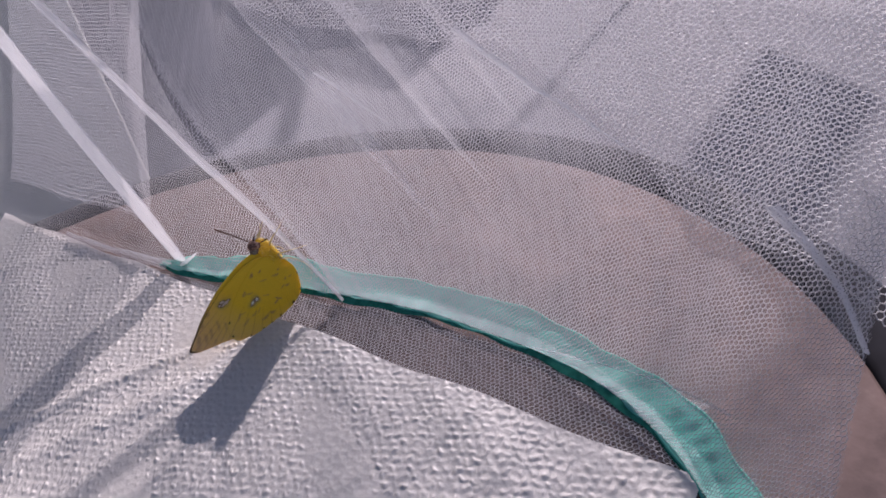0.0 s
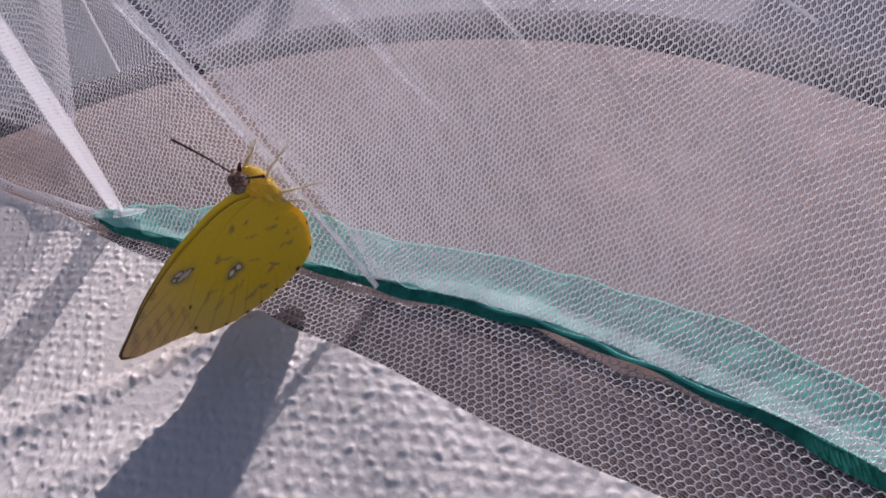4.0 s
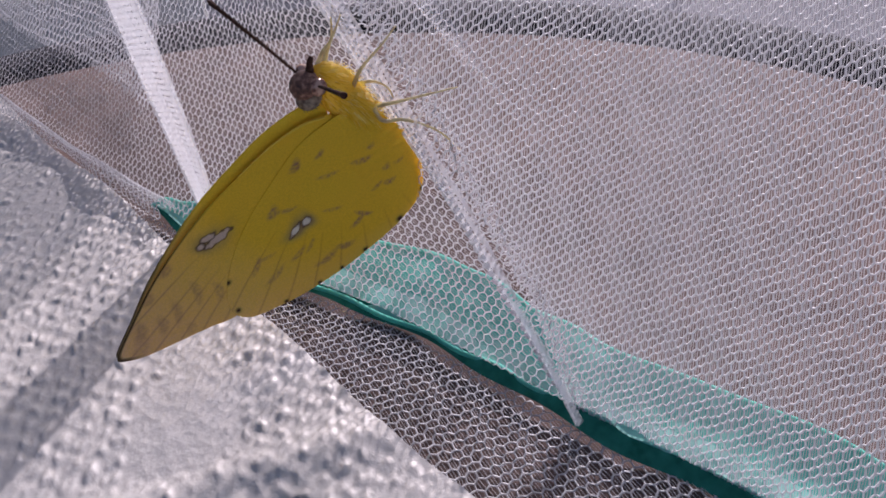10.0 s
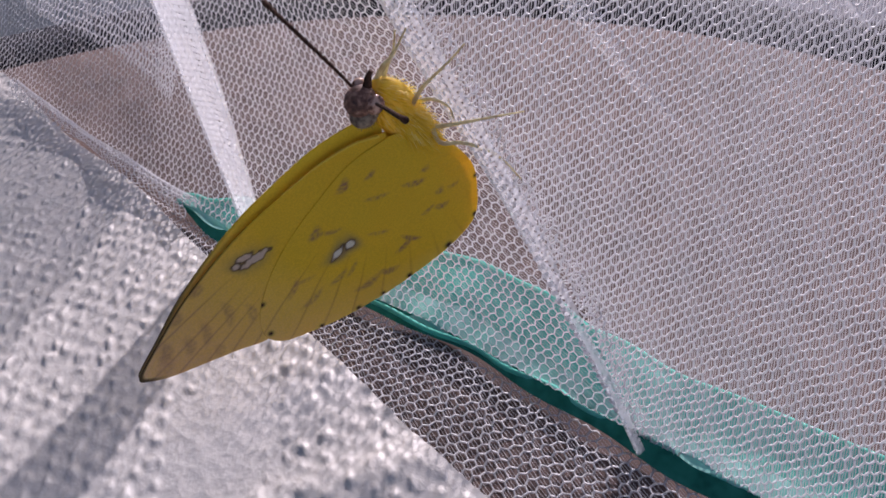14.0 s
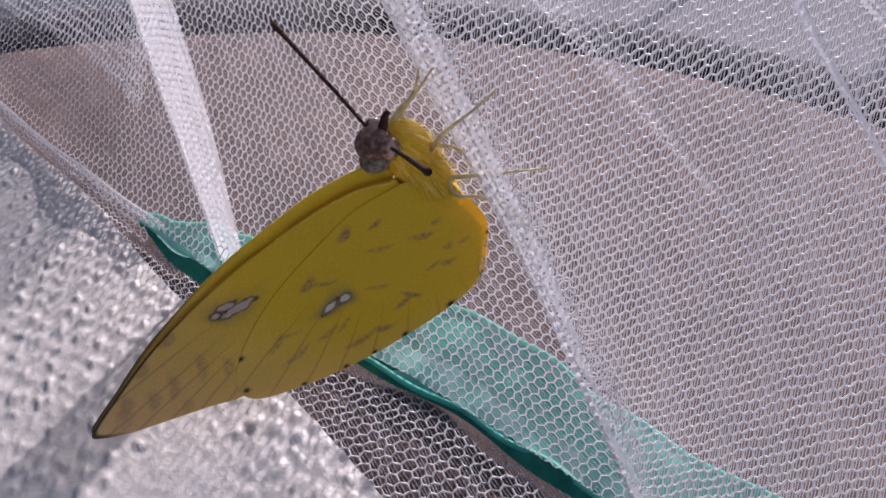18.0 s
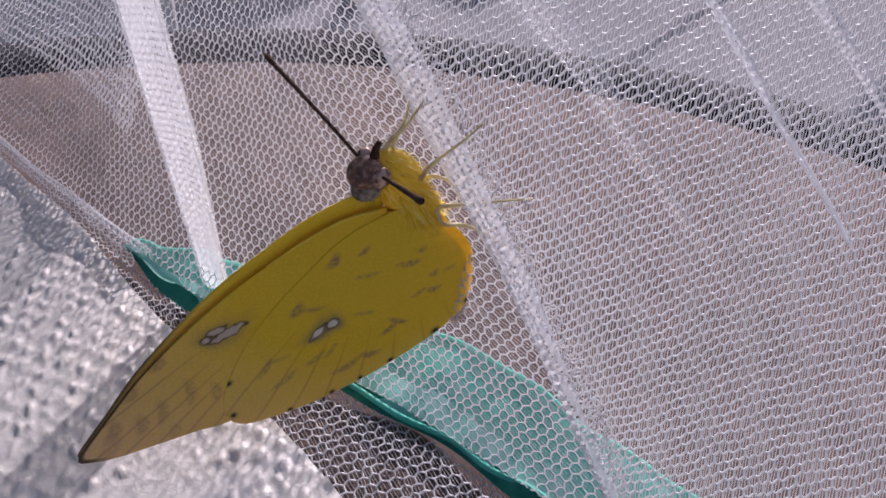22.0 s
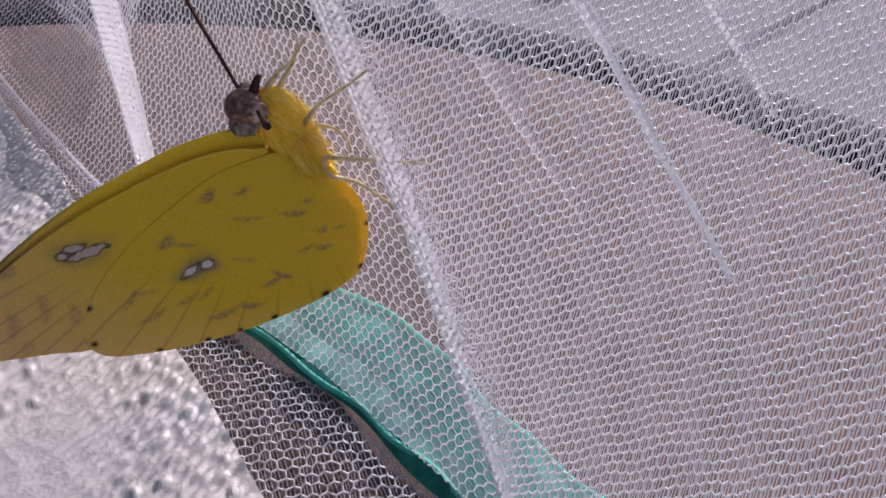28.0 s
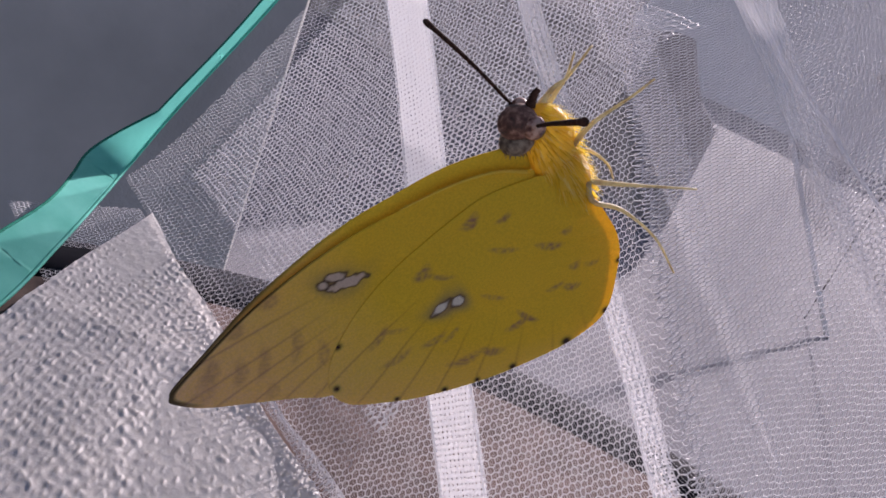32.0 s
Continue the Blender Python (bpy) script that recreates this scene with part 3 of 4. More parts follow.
pl = part("pleat", P.reshape(-1, 3) * CM, grid_faces(n, 9), PLEAT_NET, pleat)
md = pl.modifiers.new("thick", "SOLIDIFY")
md.thickness = 0.0002
v, f = tube(np.stack([xx - 0.42 * w, 0.08 * z - 0.06, z], -1)[::2] * CM, np.interp(z[::2], [0, 4], [0.00008, 0.00028]), 6)
part("fold_edge", v, f, FOLD, pleat, "bright folded edge")
for q in (-0.18, 0.06, 0.30):
    loops = []
    for z0 in np.arange(0.6, 16, 0.11):
        x0, w1 = np.interp(z0, z, xx), np.interp(z0, z, w)
        a = np.array((x0 + q * w1, 0.08 * z0 - 0.115, z0))
        loops.append(tube(np.stack([a, a + (0.008, -0.012, 0.03), a + (0.0, 0.0, 0.06)]) * CM, 0.00014, 4))
    v, f = merged(loops)
    tagged(part("knit_stitch", v, f, NET, pleat), kind="stuff")
tagged(pleat, "white doubled pleat of net running up the wall", "net crease")

# ---- paper towel ----
nu, nv = 900, 480
uu, vv = np.meshgrid(np.linspace(0, 1, nu), np.linspace(0, 1, nv), indexing="ij")
FLc, FRc, NRc, NLc = np.array((-21.6, 7.38)), np.array((13.0, 5.28)), np.array((14.8, -15.0)), np.array((-4.0, -9.0))
xy = ((1 - uu) * (1 - vv))[..., None] * FLc + (uu * (1 - vv))[..., None] * FRc + (uu * vv)[..., None] * NRc + ((1 - uu) * vv)[..., None] * NLc
X_, Y_ = xy[..., 0], xy[..., 1]
Y_ = Y_ + 0.06 * np.sin(1.1 * X_) * (1 - vv)
pitch = 0.30
rng = np.random.default_rng(3)


def smooth(a, k):
    for _ in range(k):
        a = (a + np.roll(a, 1, 0) + np.roll(a, -1, 0) + np.roll(a, 1, 1) + np.roll(a, -1, 1)) / 5
    return a


jx, jy, ja = (smooth(rng.normal(0, 1, (nu, nv)), 6) for _ in range(3))
U_ = (X_ * 0.94 + Y_ * 0.34 + 0.20 * jx) / pitch
V_ = (Y_ * 0.94 - X_ * 0.34 + 0.20 * jy) / (pitch * 0.87)
row = np.floor(V_)
fu = (U_ + 0.5 * (row % 2)) % 1 - 0.5
fv = V_ - row - 0.5
emb = np.exp(-(fu ** 2 + fv ** 2) / 0.085)
jit = smooth(rng.normal(0, 1, (nu, nv)), 4)
Z_ = 0.15 + np.clip(0.034 + 0.060 * ja, 0.010, 0.075) * emb + 0.008 * jit
Z_ = Z_ + 0.06 * np.sin(0.55 * X_ + 0.9 * Y_) * np.sin(0.31 * X_ - 0.4 * Y_ + 1.0) + 0.02 * np.sin(1.4 * X_ + 2.1 * Y_)
# soft wrinkles; the first is shaped to stand for the pleat's soft shadow
Z_ = Z_ + 0.09 * np.exp(-((X_ - 0.62 * (Y_ - 6.4) + 1.45) / 0.35) ** 2) * np.clip((6.9 - Y_) / 1.0, 0, 1)
Z_ = Z_ + 0.07 * np.exp(-((X_ - 0.55 * (Y_ - 4.8) + 0.6) / 0.5) ** 2) * np.clip((4.6 - Y_) / 1.5, 0, 1)
Z_ = Z_ + 0.06 * np.exp(-((X_ - 0.9 * (Y_ - 5) + 15) / 0.7) ** 2)
Z_ = np.maximum(Z_, 0.125)
towel = part("paper_towel", np.stack([X_, Y_, Z_], -1).reshape(-1, 3) * CM, grid_faces(nu, nv), TOWEL)
tagged(towel, "white embossed paper towel spread on the cage floor", "paper towel")

# ---- butterfly ----
MM = 0.001
WING, nt, b = material("wing_scales", (0.7, 0.5, 0.02), 0.6, spec=0.25)
at = nt.nodes.new("ShaderNodeVertexColor")
at.layer_name = "scales"
v = coords(nt)
n1 = noise_tex(nt, v, 5200, 2)
c = mix_rgb(nt, 0.25, at.outputs["Color"], ramp(nt, n1, [(0.35, (0.5, 0.4, 0.1)), (0.65, (1.0, 0.9, 0.5))]), "MULTIPLY")
nt.links.new(c, b.inputs["Base Color"])
bump(nt, b, n1, 0.15, 0.0002)
see_through(WING, nt, b, 0.33, c)
# the upper side, turned inwards on the far wings, lets less light through
WING_UPPER = WING.copy()
WING_UPPER.name = "wing_upper_side"
for node in WING_UPPER.node_tree.nodes:
    if node.bl_idname == "ShaderNodeMixShader":
        node.inputs["Fac"].default_value = 0.10

HAIR, nt, b = material("yellow_hair", (0.85, 0.66, 0.05), 0.55, spec=0.3)
v = coords(nt)
island = nt.nodes.new("ShaderNodeNewGeometry")
c = ramp(nt, island.outputs["Random Per Island"], [(0.1, (0.55, 0.33, 0.01)), (0.5, (0.94, 0.67, 0.03)), (0.9, (1.0, 0.92, 0.42))])
nt.links.new(c, b.inputs["Base Color"])
see_through(HAIR, nt, b, 0.45, (0.95, 0.75, 0.06))
HEAD, nt, b = material("brown_head", (0.09, 0.055, 0.045), 0.6)
v = coords(nt)
c = ramp(nt, noise_tex(nt, v, 1600, 3), [(0.3, (0.05, 0.018, 0.011)), (0.5, (0.16, 0.065, 0.04)), (0.68, (0.40, 0.21, 0.14))])
nt.links.new(c, b.inputs["Base Color"])
EYE, nt, b = material("brown_eye", (0.36, 0.17, 0.10), 0.16, spec=0.6)
v = coords(nt)
nt.links.new(ramp(nt, noise_tex(nt, v, 1100, 2), [(0.38, (0.10, 0.035, 0.025)), (0.5, (0.36, 0.17, 0.11)), (0.62, (0.58, 0.36, 0.26))]), b.inputs["Base Color"])
BLACK, nt, b = material("dark_antenna", (0.05, 0.022, 0.014), 0.8, spec=0.12)
v = coords(nt)
nt.links.new(ramp(nt, noise_tex(nt, v, 2200, 2), [(0.35, (0.028, 0.012, 0.008)), (0.65, (0.09, 0.042, 0.028))]), b.inputs["Base Color"])
LEG, nt, b = material("pale_leg", (0.70, 0.60, 0.34), 0.5)
v = coords(nt)
nt.links.new(ramp(nt, noise_tex(nt, v, 900, 3), [(0.35, (0.46, 0.33, 0.20)), (0.5, (0.70, 0.60, 0.33)), (0.65, (0.86, 0.78, 0.50))]), b.inputs["Base Color"])
see_through(LEG, nt, b, 0.35, (0.82, 0.72, 0.42))

FOREWING = [(1.2, -1.2), (3.4, -2.6), (8.2, -4.1), (13.2, -4.6), (17.9, -4.9), (22.6, -4.6), (27.9, -3.6), (33.1, -2.1), (36.7, -0.9), (38.1, -0.1),
            (38.0, 0.8), (36.4, 2.7), (33.0, 5.0), (29.7, 7.1), (27.0, 9.0), (22.0, 10.2), (14.0, 9.0), (6.0, 5.0), (2.0, 1.5)]
HINDWING = [(1.2, -0.6), (6.4, -1.5), (11.6, -0.8), (16.5, 0.5), (21.2, 2.4), (24.7, 5.0), (26.5, 7.3), (26.9, 9.2), (26.0, 11.4), (23.5, 13.4),
            (21.0, 15.0), (18.0, 16.4), (14.2, 17.8), (10.7, 18.7), (7.5, 19.3), (4.7, 19.6), (1.9, 19.3), (-0.3, 18.3), (-2.3, 15.6), (-3.5, 12.6),
            (-3.9, 9.6), (-3.4, 6.4), (-2.6, 3.0), (-0.8, 0.4)]
# marks: x, y, length, width, turn in degrees, strength
FW_MARKS = [(26.4, -3.4, 1.0, 0.8, 20, 0.6), (30.2, -2.5, 1.0, 0.8, 10, 0.5), (26.8, 2.0, 1.8, 0.7, 60, 0.55), (25.4, 4.4, 1.6, 0.7, 60, 0.5),
            (30.0, 1.8, 1.9, 0.7, 55, 0.45), (32.1, 1.4, 1.5, 0.8, 55, 0.5), (33.9, -0.4, 1.4, 0.9, 40, 0.5), (35.5, 1.0, 2.0, 1.2, 40, 0.35), (31.0, 5.0, 1.0, 0.7, 50, 0.4)]
HW_MARKS = [(8.3, 0.1, 0.95, 0.75, 20, 1.0), (5.4, 1.6, 0.8, 0.45, 10, 0.8), (14.1, 2.4, 1.0, 0.8, 20, 0.85), (13.0, 3.6, 1.4, 0.4, -40, 0.6), (6.7, 4.7, 1.5, 0.4, -35, 0.6),
            (2.6, 6.9, 1.3, 0.55, -30, 0.9), (0.6, 6.2, 0.6, 0.5, 0, 0.7), (1.0, 10.6, 0.6, 0.6, 0, 0.8), (-0.6, 11.4, 0.8, 0.4, -20, 0.5), (3.6, 12.0, 1.0, 0.4, 0, 0.7),
            (2.0, 13.0, 0.9, 0.6, -30, 0.9), (8.6, 13.6, 1.2, 0.5, 0, 0.9), (7.3, 13.4, 1.3, 0.45, -60, 0.9), (9.4, 9.0, 1.4, 0.4, -45, 0.6), (16.3, 9.9, 1.3, 0.5, 0, 0.6),
            (14.6, 10.4, 1.2, 0.4, 20, 0.5), (20.6, 6.2, 1.5, 0.55, 30, 0.65), (18.9, 6.4, 1.2, 0.4, -30, 0.5), (20.2, 9.4, 1.6, 0.55, 0, 0.6), (14.6, 14.0, 1.8, 0.75, -10, 0.75),
            (11.9, 14.9, 1.3, 0.7, -40, 0.75)]
EDGE_DOTS = [(-0.3, 18.2, 0.5), (4.7, 19.3, 0.65), (10.8, 18.4, 0.45), (14.6, 17.4, 0.35), (17.9, 16.2, 0.4), (22.3, 13.9, 0.35), (26.3, 8.6, 0.4), (24.0, 4.5, 0.45), (-3.3, 13.0, 0.35)]


def blob(X, Y, m):
    cx, cy, a, w, ang = m[:5]
    c0, s0 = math.cos(radians(ang)), math.sin(radians(ang))
    p = ((X - cx) * c0 + (Y - cy) * s0) / a
    q = (-(X - cx) * s0 + (Y - cy) * c0) / w
    q = q + 0.5 * p * p - 0.2
    return np.exp(-(p * p + q * q) * 1.1)


def wing_colours(X, Y, fore, under):
    col = np.zeros((len(X), 3))
    col[:] = (0.96, 0.67, 0.04)
    r = np.hypot(X, Y)
    speck = 0.5 + 0.5 * np.sin(7.1 * X + 3 * np.sin(5.3 * Y)) * np.sin(6.7 * Y + 2 * np.sin(4.9 * X))
    out = np.clip((r - 18) / 18, 0, 1)
    pale = np.array((0.90, 0.62, 0.47))
    k = (0.78 * out * (0.6 + 0.4 * speck))[:, None]
    col = col * (1 - k) + pale * k
    if under:
        # veins from the base to the margin
        th = np.arctan2(Y, X)
        for a in ((-0.06, 0.02, 0.08, 0.14, 0.20, 0.27) if fore else (0.28, 0.42, 0.56, 0.70, 0.86, 1.05, 1.25, 1.45)):
            line = np.exp(-((th - a - 0.0006 * (r - 15)) * r / 0.11) ** 2) * np.clip((r - (22 if fore else 15)) / 6, 0, 1)
            col *= 1 - line[:, None] * np.array((0.26, 0.36, 0.20))
        brown = np.array((0.40, 0.17, 0.14))
        smear = 0.62 + 0.38 * np.sin(5.3 * X + 2.2 * np.sin(3.1 * Y)) * np.sin(4.7 * Y + 1.9 * np.sin(2.9 * X))
        for m in (FW_MARKS if fore else HW_MARKS):
            g = (np.clip(blob(X, Y, (m[0], m[1], m[2] * 1.0, m[3] * 0.78, m[4])) * 2.1 - 0.30, 0, 1) * m[5] * 0.95 * smear)[:, None]
            col = col * (1 - g) + brown * g
        if fore:
            cells = [(20.13, -1.0, 1.5, 0.52, -12), (20.72, -2.12, 0.85, 0.38, -16), (21.97, -1.96, 0.38, 0.34, 0)]
            fill, halo, dark = (0.76, 0.62, 0.54), 0.35, 0.95
        else:
            cells = [(14.25, 6.8, 0.88, 0.38, 20), (12.55, 7.1, 0.62, 0.48, 25)]
            fill, halo, dark = (0.90, 0.86, 0.80), 0.7, 0.85
        for m in cells:
            g = np.clip(blob(X, Y, (m[0], m[1], m[2] * 1.35 + 0.3, m[3] + 0.75, m[4])) * 1.5, 0, 1)[:, None] * halo
            col = col * (1 - g) + np.array((0.30, 0.20, 0.15)) * g
        for m in cells:
            c0, s0 = math.cos(radians(m[4])), math.sin(radians(m[4]))
            wob = 0.16 * np.sin(4.1 * X + 2.3 * Y) + 0.08 * np.sin(7.3 * Y - 5.1 * X)
            p = ((X - m[0]) * c0 + (Y - m[1]) * s0)
            q = (-(X - m[0]) * s0 + (Y - m[1]) * c0)
            d = np.sqrt((p / m[2]) ** 2 + (q / m[3]) ** 2) - 1 + wob
            d = d * (m[2] * m[3]) ** 0.5
            ring = np.exp(-((d - 0.12) / 0.14) ** 2)[:, None] * dark
            col = col * (1 - ring) + np.array((0.07, 0.03, 0.025)) * ring
            k = (1 / (1 + np.exp(np.clip(d * 22, -40, 40))))[:, None]
            col = col * (1 - k) + np.array(fill) * k
        if not fore:
            for x, y, a in EDGE_DOTS:
                g = np.clip(1.5 * np.exp(-((X - x) ** 2 + (Y - y) ** 2) / (0.75 * a) ** 2), 0, 1)[:, None]
                col = col * (1 - g) + np.array((0.05, 0.02, 0.018)) * g
    return np.clip(col, 0, 1)


def wing(name, outline, centre, mat, parent, z0, bow, fore, under, dark_costa=False):
    """A thin sheet from its outline, bowed, with scale colours."""
    no, nr = (380, 120) if under else (240, 40)
    ring = catmull(outline + [outline[0]], no + 1)[:-1]
    rr = np.linspace(0, 1, nr) ** 0.9
    P = np.array(centre)[None, None] + (ring[:, None, :] - np.array(centre)[None, None]) * rr[None, :, None]
    X, Y = P[..., 0].ravel(), P[..., 1].ravel()
    r = np.hypot(X, Y)
    Z = z0 * (1 - 0.85 * np.clip(r / 38, 0, 1) ** 1.3) + bow * (r / 30) ** 2 + 0.10 * np.sin(0.8 * Y + 0.25 * X) * np.clip(r / 15, 0, 1)
    if not fore:
        fold = np.clip((4.2 - X) / 5, 0, 1) * np.clip(1 - abs(Y - 6) / 9, 0, 1)
        Z = Z + 0.7 * fold + 0.05 * np.sin(4.0 * (Y + 0.5 * X)) * fold
    ob = part(name, np.stack([X, Y, Z], -1) * MM, grid_faces(no, nr, wrap=True), mat, parent)
    col = wing_colours(X, Y, fore, under)
    if dark_costa:
        edge = np.repeat(np.arange(no), nr)
        f = np.tile(rr, no)
        t = edge / no
        near = 0.95 * np.clip((t - 0.16) / 0.16, 0, 1) * np.clip((0.50 - t) / 0.03, 0, 1) * np.clip((f - 0.970) / 0.012, 0, 1)
        col *= (1 - 0.92 * near)[:, None]
    la = ob.data.color_attributes.new("scales", "FLOAT_COLOR", "POINT")
    la.data.foreach_set("color", np.c_[col, np.ones(len(col))].astype(np.float32).ravel())
    md = ob.modifiers.new("thin", "SOLIDIFY")
    md.thickness = 0.00006
    return ob


butterfly = group_at("butterfly")
body = butterfly
wing("forewing", FOREWING, (14, 1.5), WING, body, -0.04, 0.3, True, True, True)
wing("hindwing", HINDWING, (9, 7.5), WING, body, 0.05, 0.32, False, True)
FAR_FOREWING = [(x - 0.4 * max(0, 1 - x / 20), y + 0.1 - 2.0 * max(0, 1 - x / 34)) for x, y in FOREWING]
wing("forewing", FAR_FOREWING, (14, 1.0), WING_UPPER, body, -0.9, 0.0, True, False, True)
wing("hindwing", HINDWING, (9, 7.5), WING_UPPER, body, -1.0, 0.0, False, False)


def ball(c, r, n=18):
    th = np.linspace(0, 2 * np.pi, n, endpoint=False)
    fi = np.linspace(0.02, np.pi - 0.02, n // 2 + 2)
    v = np.stack([np.outer(np.cos(th), np.sin(fi)) * r[0] + c[0], np.outer(np.sin(th), np.sin(fi)) * r[1] + c[1],
                  np.broadcast_to(np.cos(fi), (n, len(fi))) * r[2] + c[2]], -1).reshape(-1, 3)
    return v, [tuple(q) for q in grid_faces(n, len(fi), wrap=True)]


def bits(name, pieces, mat, label=""):
    v, f = merged(pieces)
    return part(name, v * MM, f, mat, body, label)


rnd = random.Random(5)


def hairs(centre, r, count, length, lean):
    out = []
    for _ in range(count):
        d = Vector((rnd.gauss(0, 1), rnd.gauss(0, 1), rnd.gauss(0, 1))).normalized()
        p = Vector(centre) + Vector((d.x * r[0], d.y * r[1], d.z * r[2]))
        q = p + (d * 0.6 + Vector(lean)).normalized() * length * rnd.uniform(0.6, 1.2)
        s = d.cross(Vector((0.3, 0.5, 0.8))).normalized() * 0.09
        out.append(([p - s, p + s, q], [(0, 1, 2)]))
    return out


bits("thorax", [ball((-1.3, -1.6, -1.2), (2.5, 4.5, 2.0))] + hairs((-1.3, -1.6, -1.2), (2.4, 4.4, 1.9), 1100, 1.2, (-0.3, 0.8, 0.3)) + [ball((-1.7, 1.6, -0.5), (2.0, 3.6, 1.5))] + hairs((-1.7, 1.6, -0.5), (1.95, 3.5, 1.45), 700, 1.5, (-0.1, 1.0, 0.1)), HAIR, "furry bright yellow thorax")
bits("abdomen", [tube(catmull([(-0.6, 1.0, -1.5), (0.0, 6, -1.5), (1.0, 12, -1.5), (1.6, 15, -1.5)], 20), np.linspace(1.9, 0.7, 20), 14)], HAIR)
bits("head", [ball((0.9, -5.9, -0.6), (1.75, 1.5, 1.7))], HEAD, "grey-brown head and collar")
COLLAR, nt, b = material("grey_collar", (0.36, 0.33, 0.30), 0.7)
v = coords(nt)
c = ramp(nt, noise_tex(nt, v, 1500, 3), [(0.35, (0.10, 0.06, 0.04)), (0.65, (0.36, 0.27, 0.18))])
nt.links.new(c, b.inputs["Base Color"])
bits("collar", [ball((1.5, -4.3, -0.7), (1.6, 1.2, 1.6))] + hairs((1.5, -4.3, -0.7), (1.55, 1.15, 1.55), 160, 0.4, (0.1, 0.6, 0)), COLLAR, "pale grey collar with a dark line")
bits("eye", [ball((0.1, -5.4, 0.75), (1.05, 1.1, 0.8))], EYE, "glossy brown eye")
bits("eye", [ball((-0.1, -6.2, -1.9), (0.85, 0.95, 0.75))], EYE, "glossy brown eye")
bits("palp", [tube(catmull([(-0.6, -6.6, -0.6), (-1.3, -7.4, -0.6), (-1.8, -7.7, -0.5)], 8), np.linspace(0.5, 0.25, 8), 8)], BLACK, "dark palp")


def antenna(pts):
    """A thin jointed shaft with its club as a part of its own."""
    n = 40
    p = catmull(pts, n)
    k = int(n * 0.86)
    ring = np.linspace(0.15, 0.25, k + 1) + 0.02 * (np.arange(k + 1) % 2)
    shaft = bits("antenna", [tube(p[:k + 1], ring, 8)], BLACK, "long dark clubbed antenna")
    v, f = tube(p[k:], np.interp(np.linspace(0, 1, n - k), [0, 0.45, 0.85, 1], [0.25, 0.32, 0.36, 0.22]), 10)
    part("club", v * MM, f, BLACK, shaft, "blunt dark brown club")


antenna([(0.5, -6.9, -1.4), (0.6, -8.2, -6.5), (0.8, -9.4, -12.0), (1.0, -10.3, -19.0)])
antenna([(0.0, -5.6, 0.9), (-0.2, -7.2, 4.2), (-0.4, -8.7, 7.6), (-0.6, -10.1, 10.8)])


def leg(pts):
    return [tube(catmull(pts, 24), np.interp(np.linspace(0, 1, 24), [0, 0.35, 0.5, 1], [0.30, 0.20, 0.15, 0.09]), 8)]


bits("leg", leg([(-1.6, -5.6, -1.6), (-3.2, -6.8, -1.0), (-4.4, -7.3, -0.5), (-6.9, -9.3, 0.5)]), LEG)
bits("leg", leg([(-2.4, -4.4, -2.6), (-3.9, -5.4, -2.6), (-5.1, -6.2, -2.5), (-6.3, -8.2, -2.0)]), LEG)
bits("leg", leg([(-2.6, -1.3, 0.0), (-4.2, -2.7, 0.8), (-5.3, -3.5, 1.5), (-8.1, -4.4, 2.5), (-10.2, -5.1, 3.0)]), LEG)
bits("leg", leg([(-2.8, 2.6, 0.2), (-5.1, 4.0, 1.0), (-8.6, 6.1, 2.0), (-11.6, 7.8, 3.0)]), LEG)
bits("leg", leg([(-2.8, 2.4, 0.6), (-2.5, 4.3, 1.2), (-4.5, 6.2, 2.0), (-6.4, 10.4, 3.0), (-6.8, 14.7, 4.0)]), LEG)
bits("leg", leg([(-3.0, 0.6, -2.4), (-4.9, 1.6, -2.0), (-5.8, 3.3, -1.2), (-5.4, 4.2, 0.0)]), LEG)
v, f = tube(catmull([(1.9, -1.5, 0.12), (4.4, -3.1, 0.12), (8.2, -4.15, 0.1), (13.2, -4.65, 0.05)], 30) * MM, np.linspace(0.00016, 0.00007, 30), 6)
part("costal_fringe", v, f, HAIR, body, "pale fringe on the leading edge")
tagged(butterfly, "yellow sulphur butterfly with closed brown-marked wings clinging to the net", "butterfly")


# ---- walls and added shadow casters round the table ----
def box(x0, x1, y0, y1, z0, z1, bev=0.004):
    bm = bmesh.new()
    bmesh.ops.create_cube(bm, size=1.0)
    for q in bm.verts:
        q.co = Vector((x0 + (q.co.x + 0.5) * (x1 - x0), y0 + (q.co.y + 0.5) * (y1 - y0), z0 + (q.co.z + 0.5) * (z1 - z0)))
    bmesh.ops.bevel(bm, geom=list(bm.edges), offset=bev, segments=1, affect="EDGES")
    bm.verts.ensure_lookup_table()
    v = [tuple(q.co) for q in bm.verts]
    f = [tuple(q.index for q in p.verts) for p in bm.faces]
    bm.free()
    return v, f


GZ = -0.62
# the sun's slope: run of a shadow on level ground for each metre of height
SX, SY = SUN_FROM.x / SUN_FROM.z, SUN_FROM.y / SUN_FROM.z
# added caster: low upright boards, ragged top cut to throw the sawtooth shadow
FENCE_Y = 3.0
fence = group_at("shadow_fence", pose(0, FENCE_Y, GZ))
TOP_X = [-5.2, -2.62, -2.475, -2.393, -2.32, -1.983, -1.82, -1.70, -1.69]
TOP_H = [1.7, 1.35, 0.995, 0.873, 0.722, 0.803, 0.572, 0.50, 0.40]
x0 = -5.2
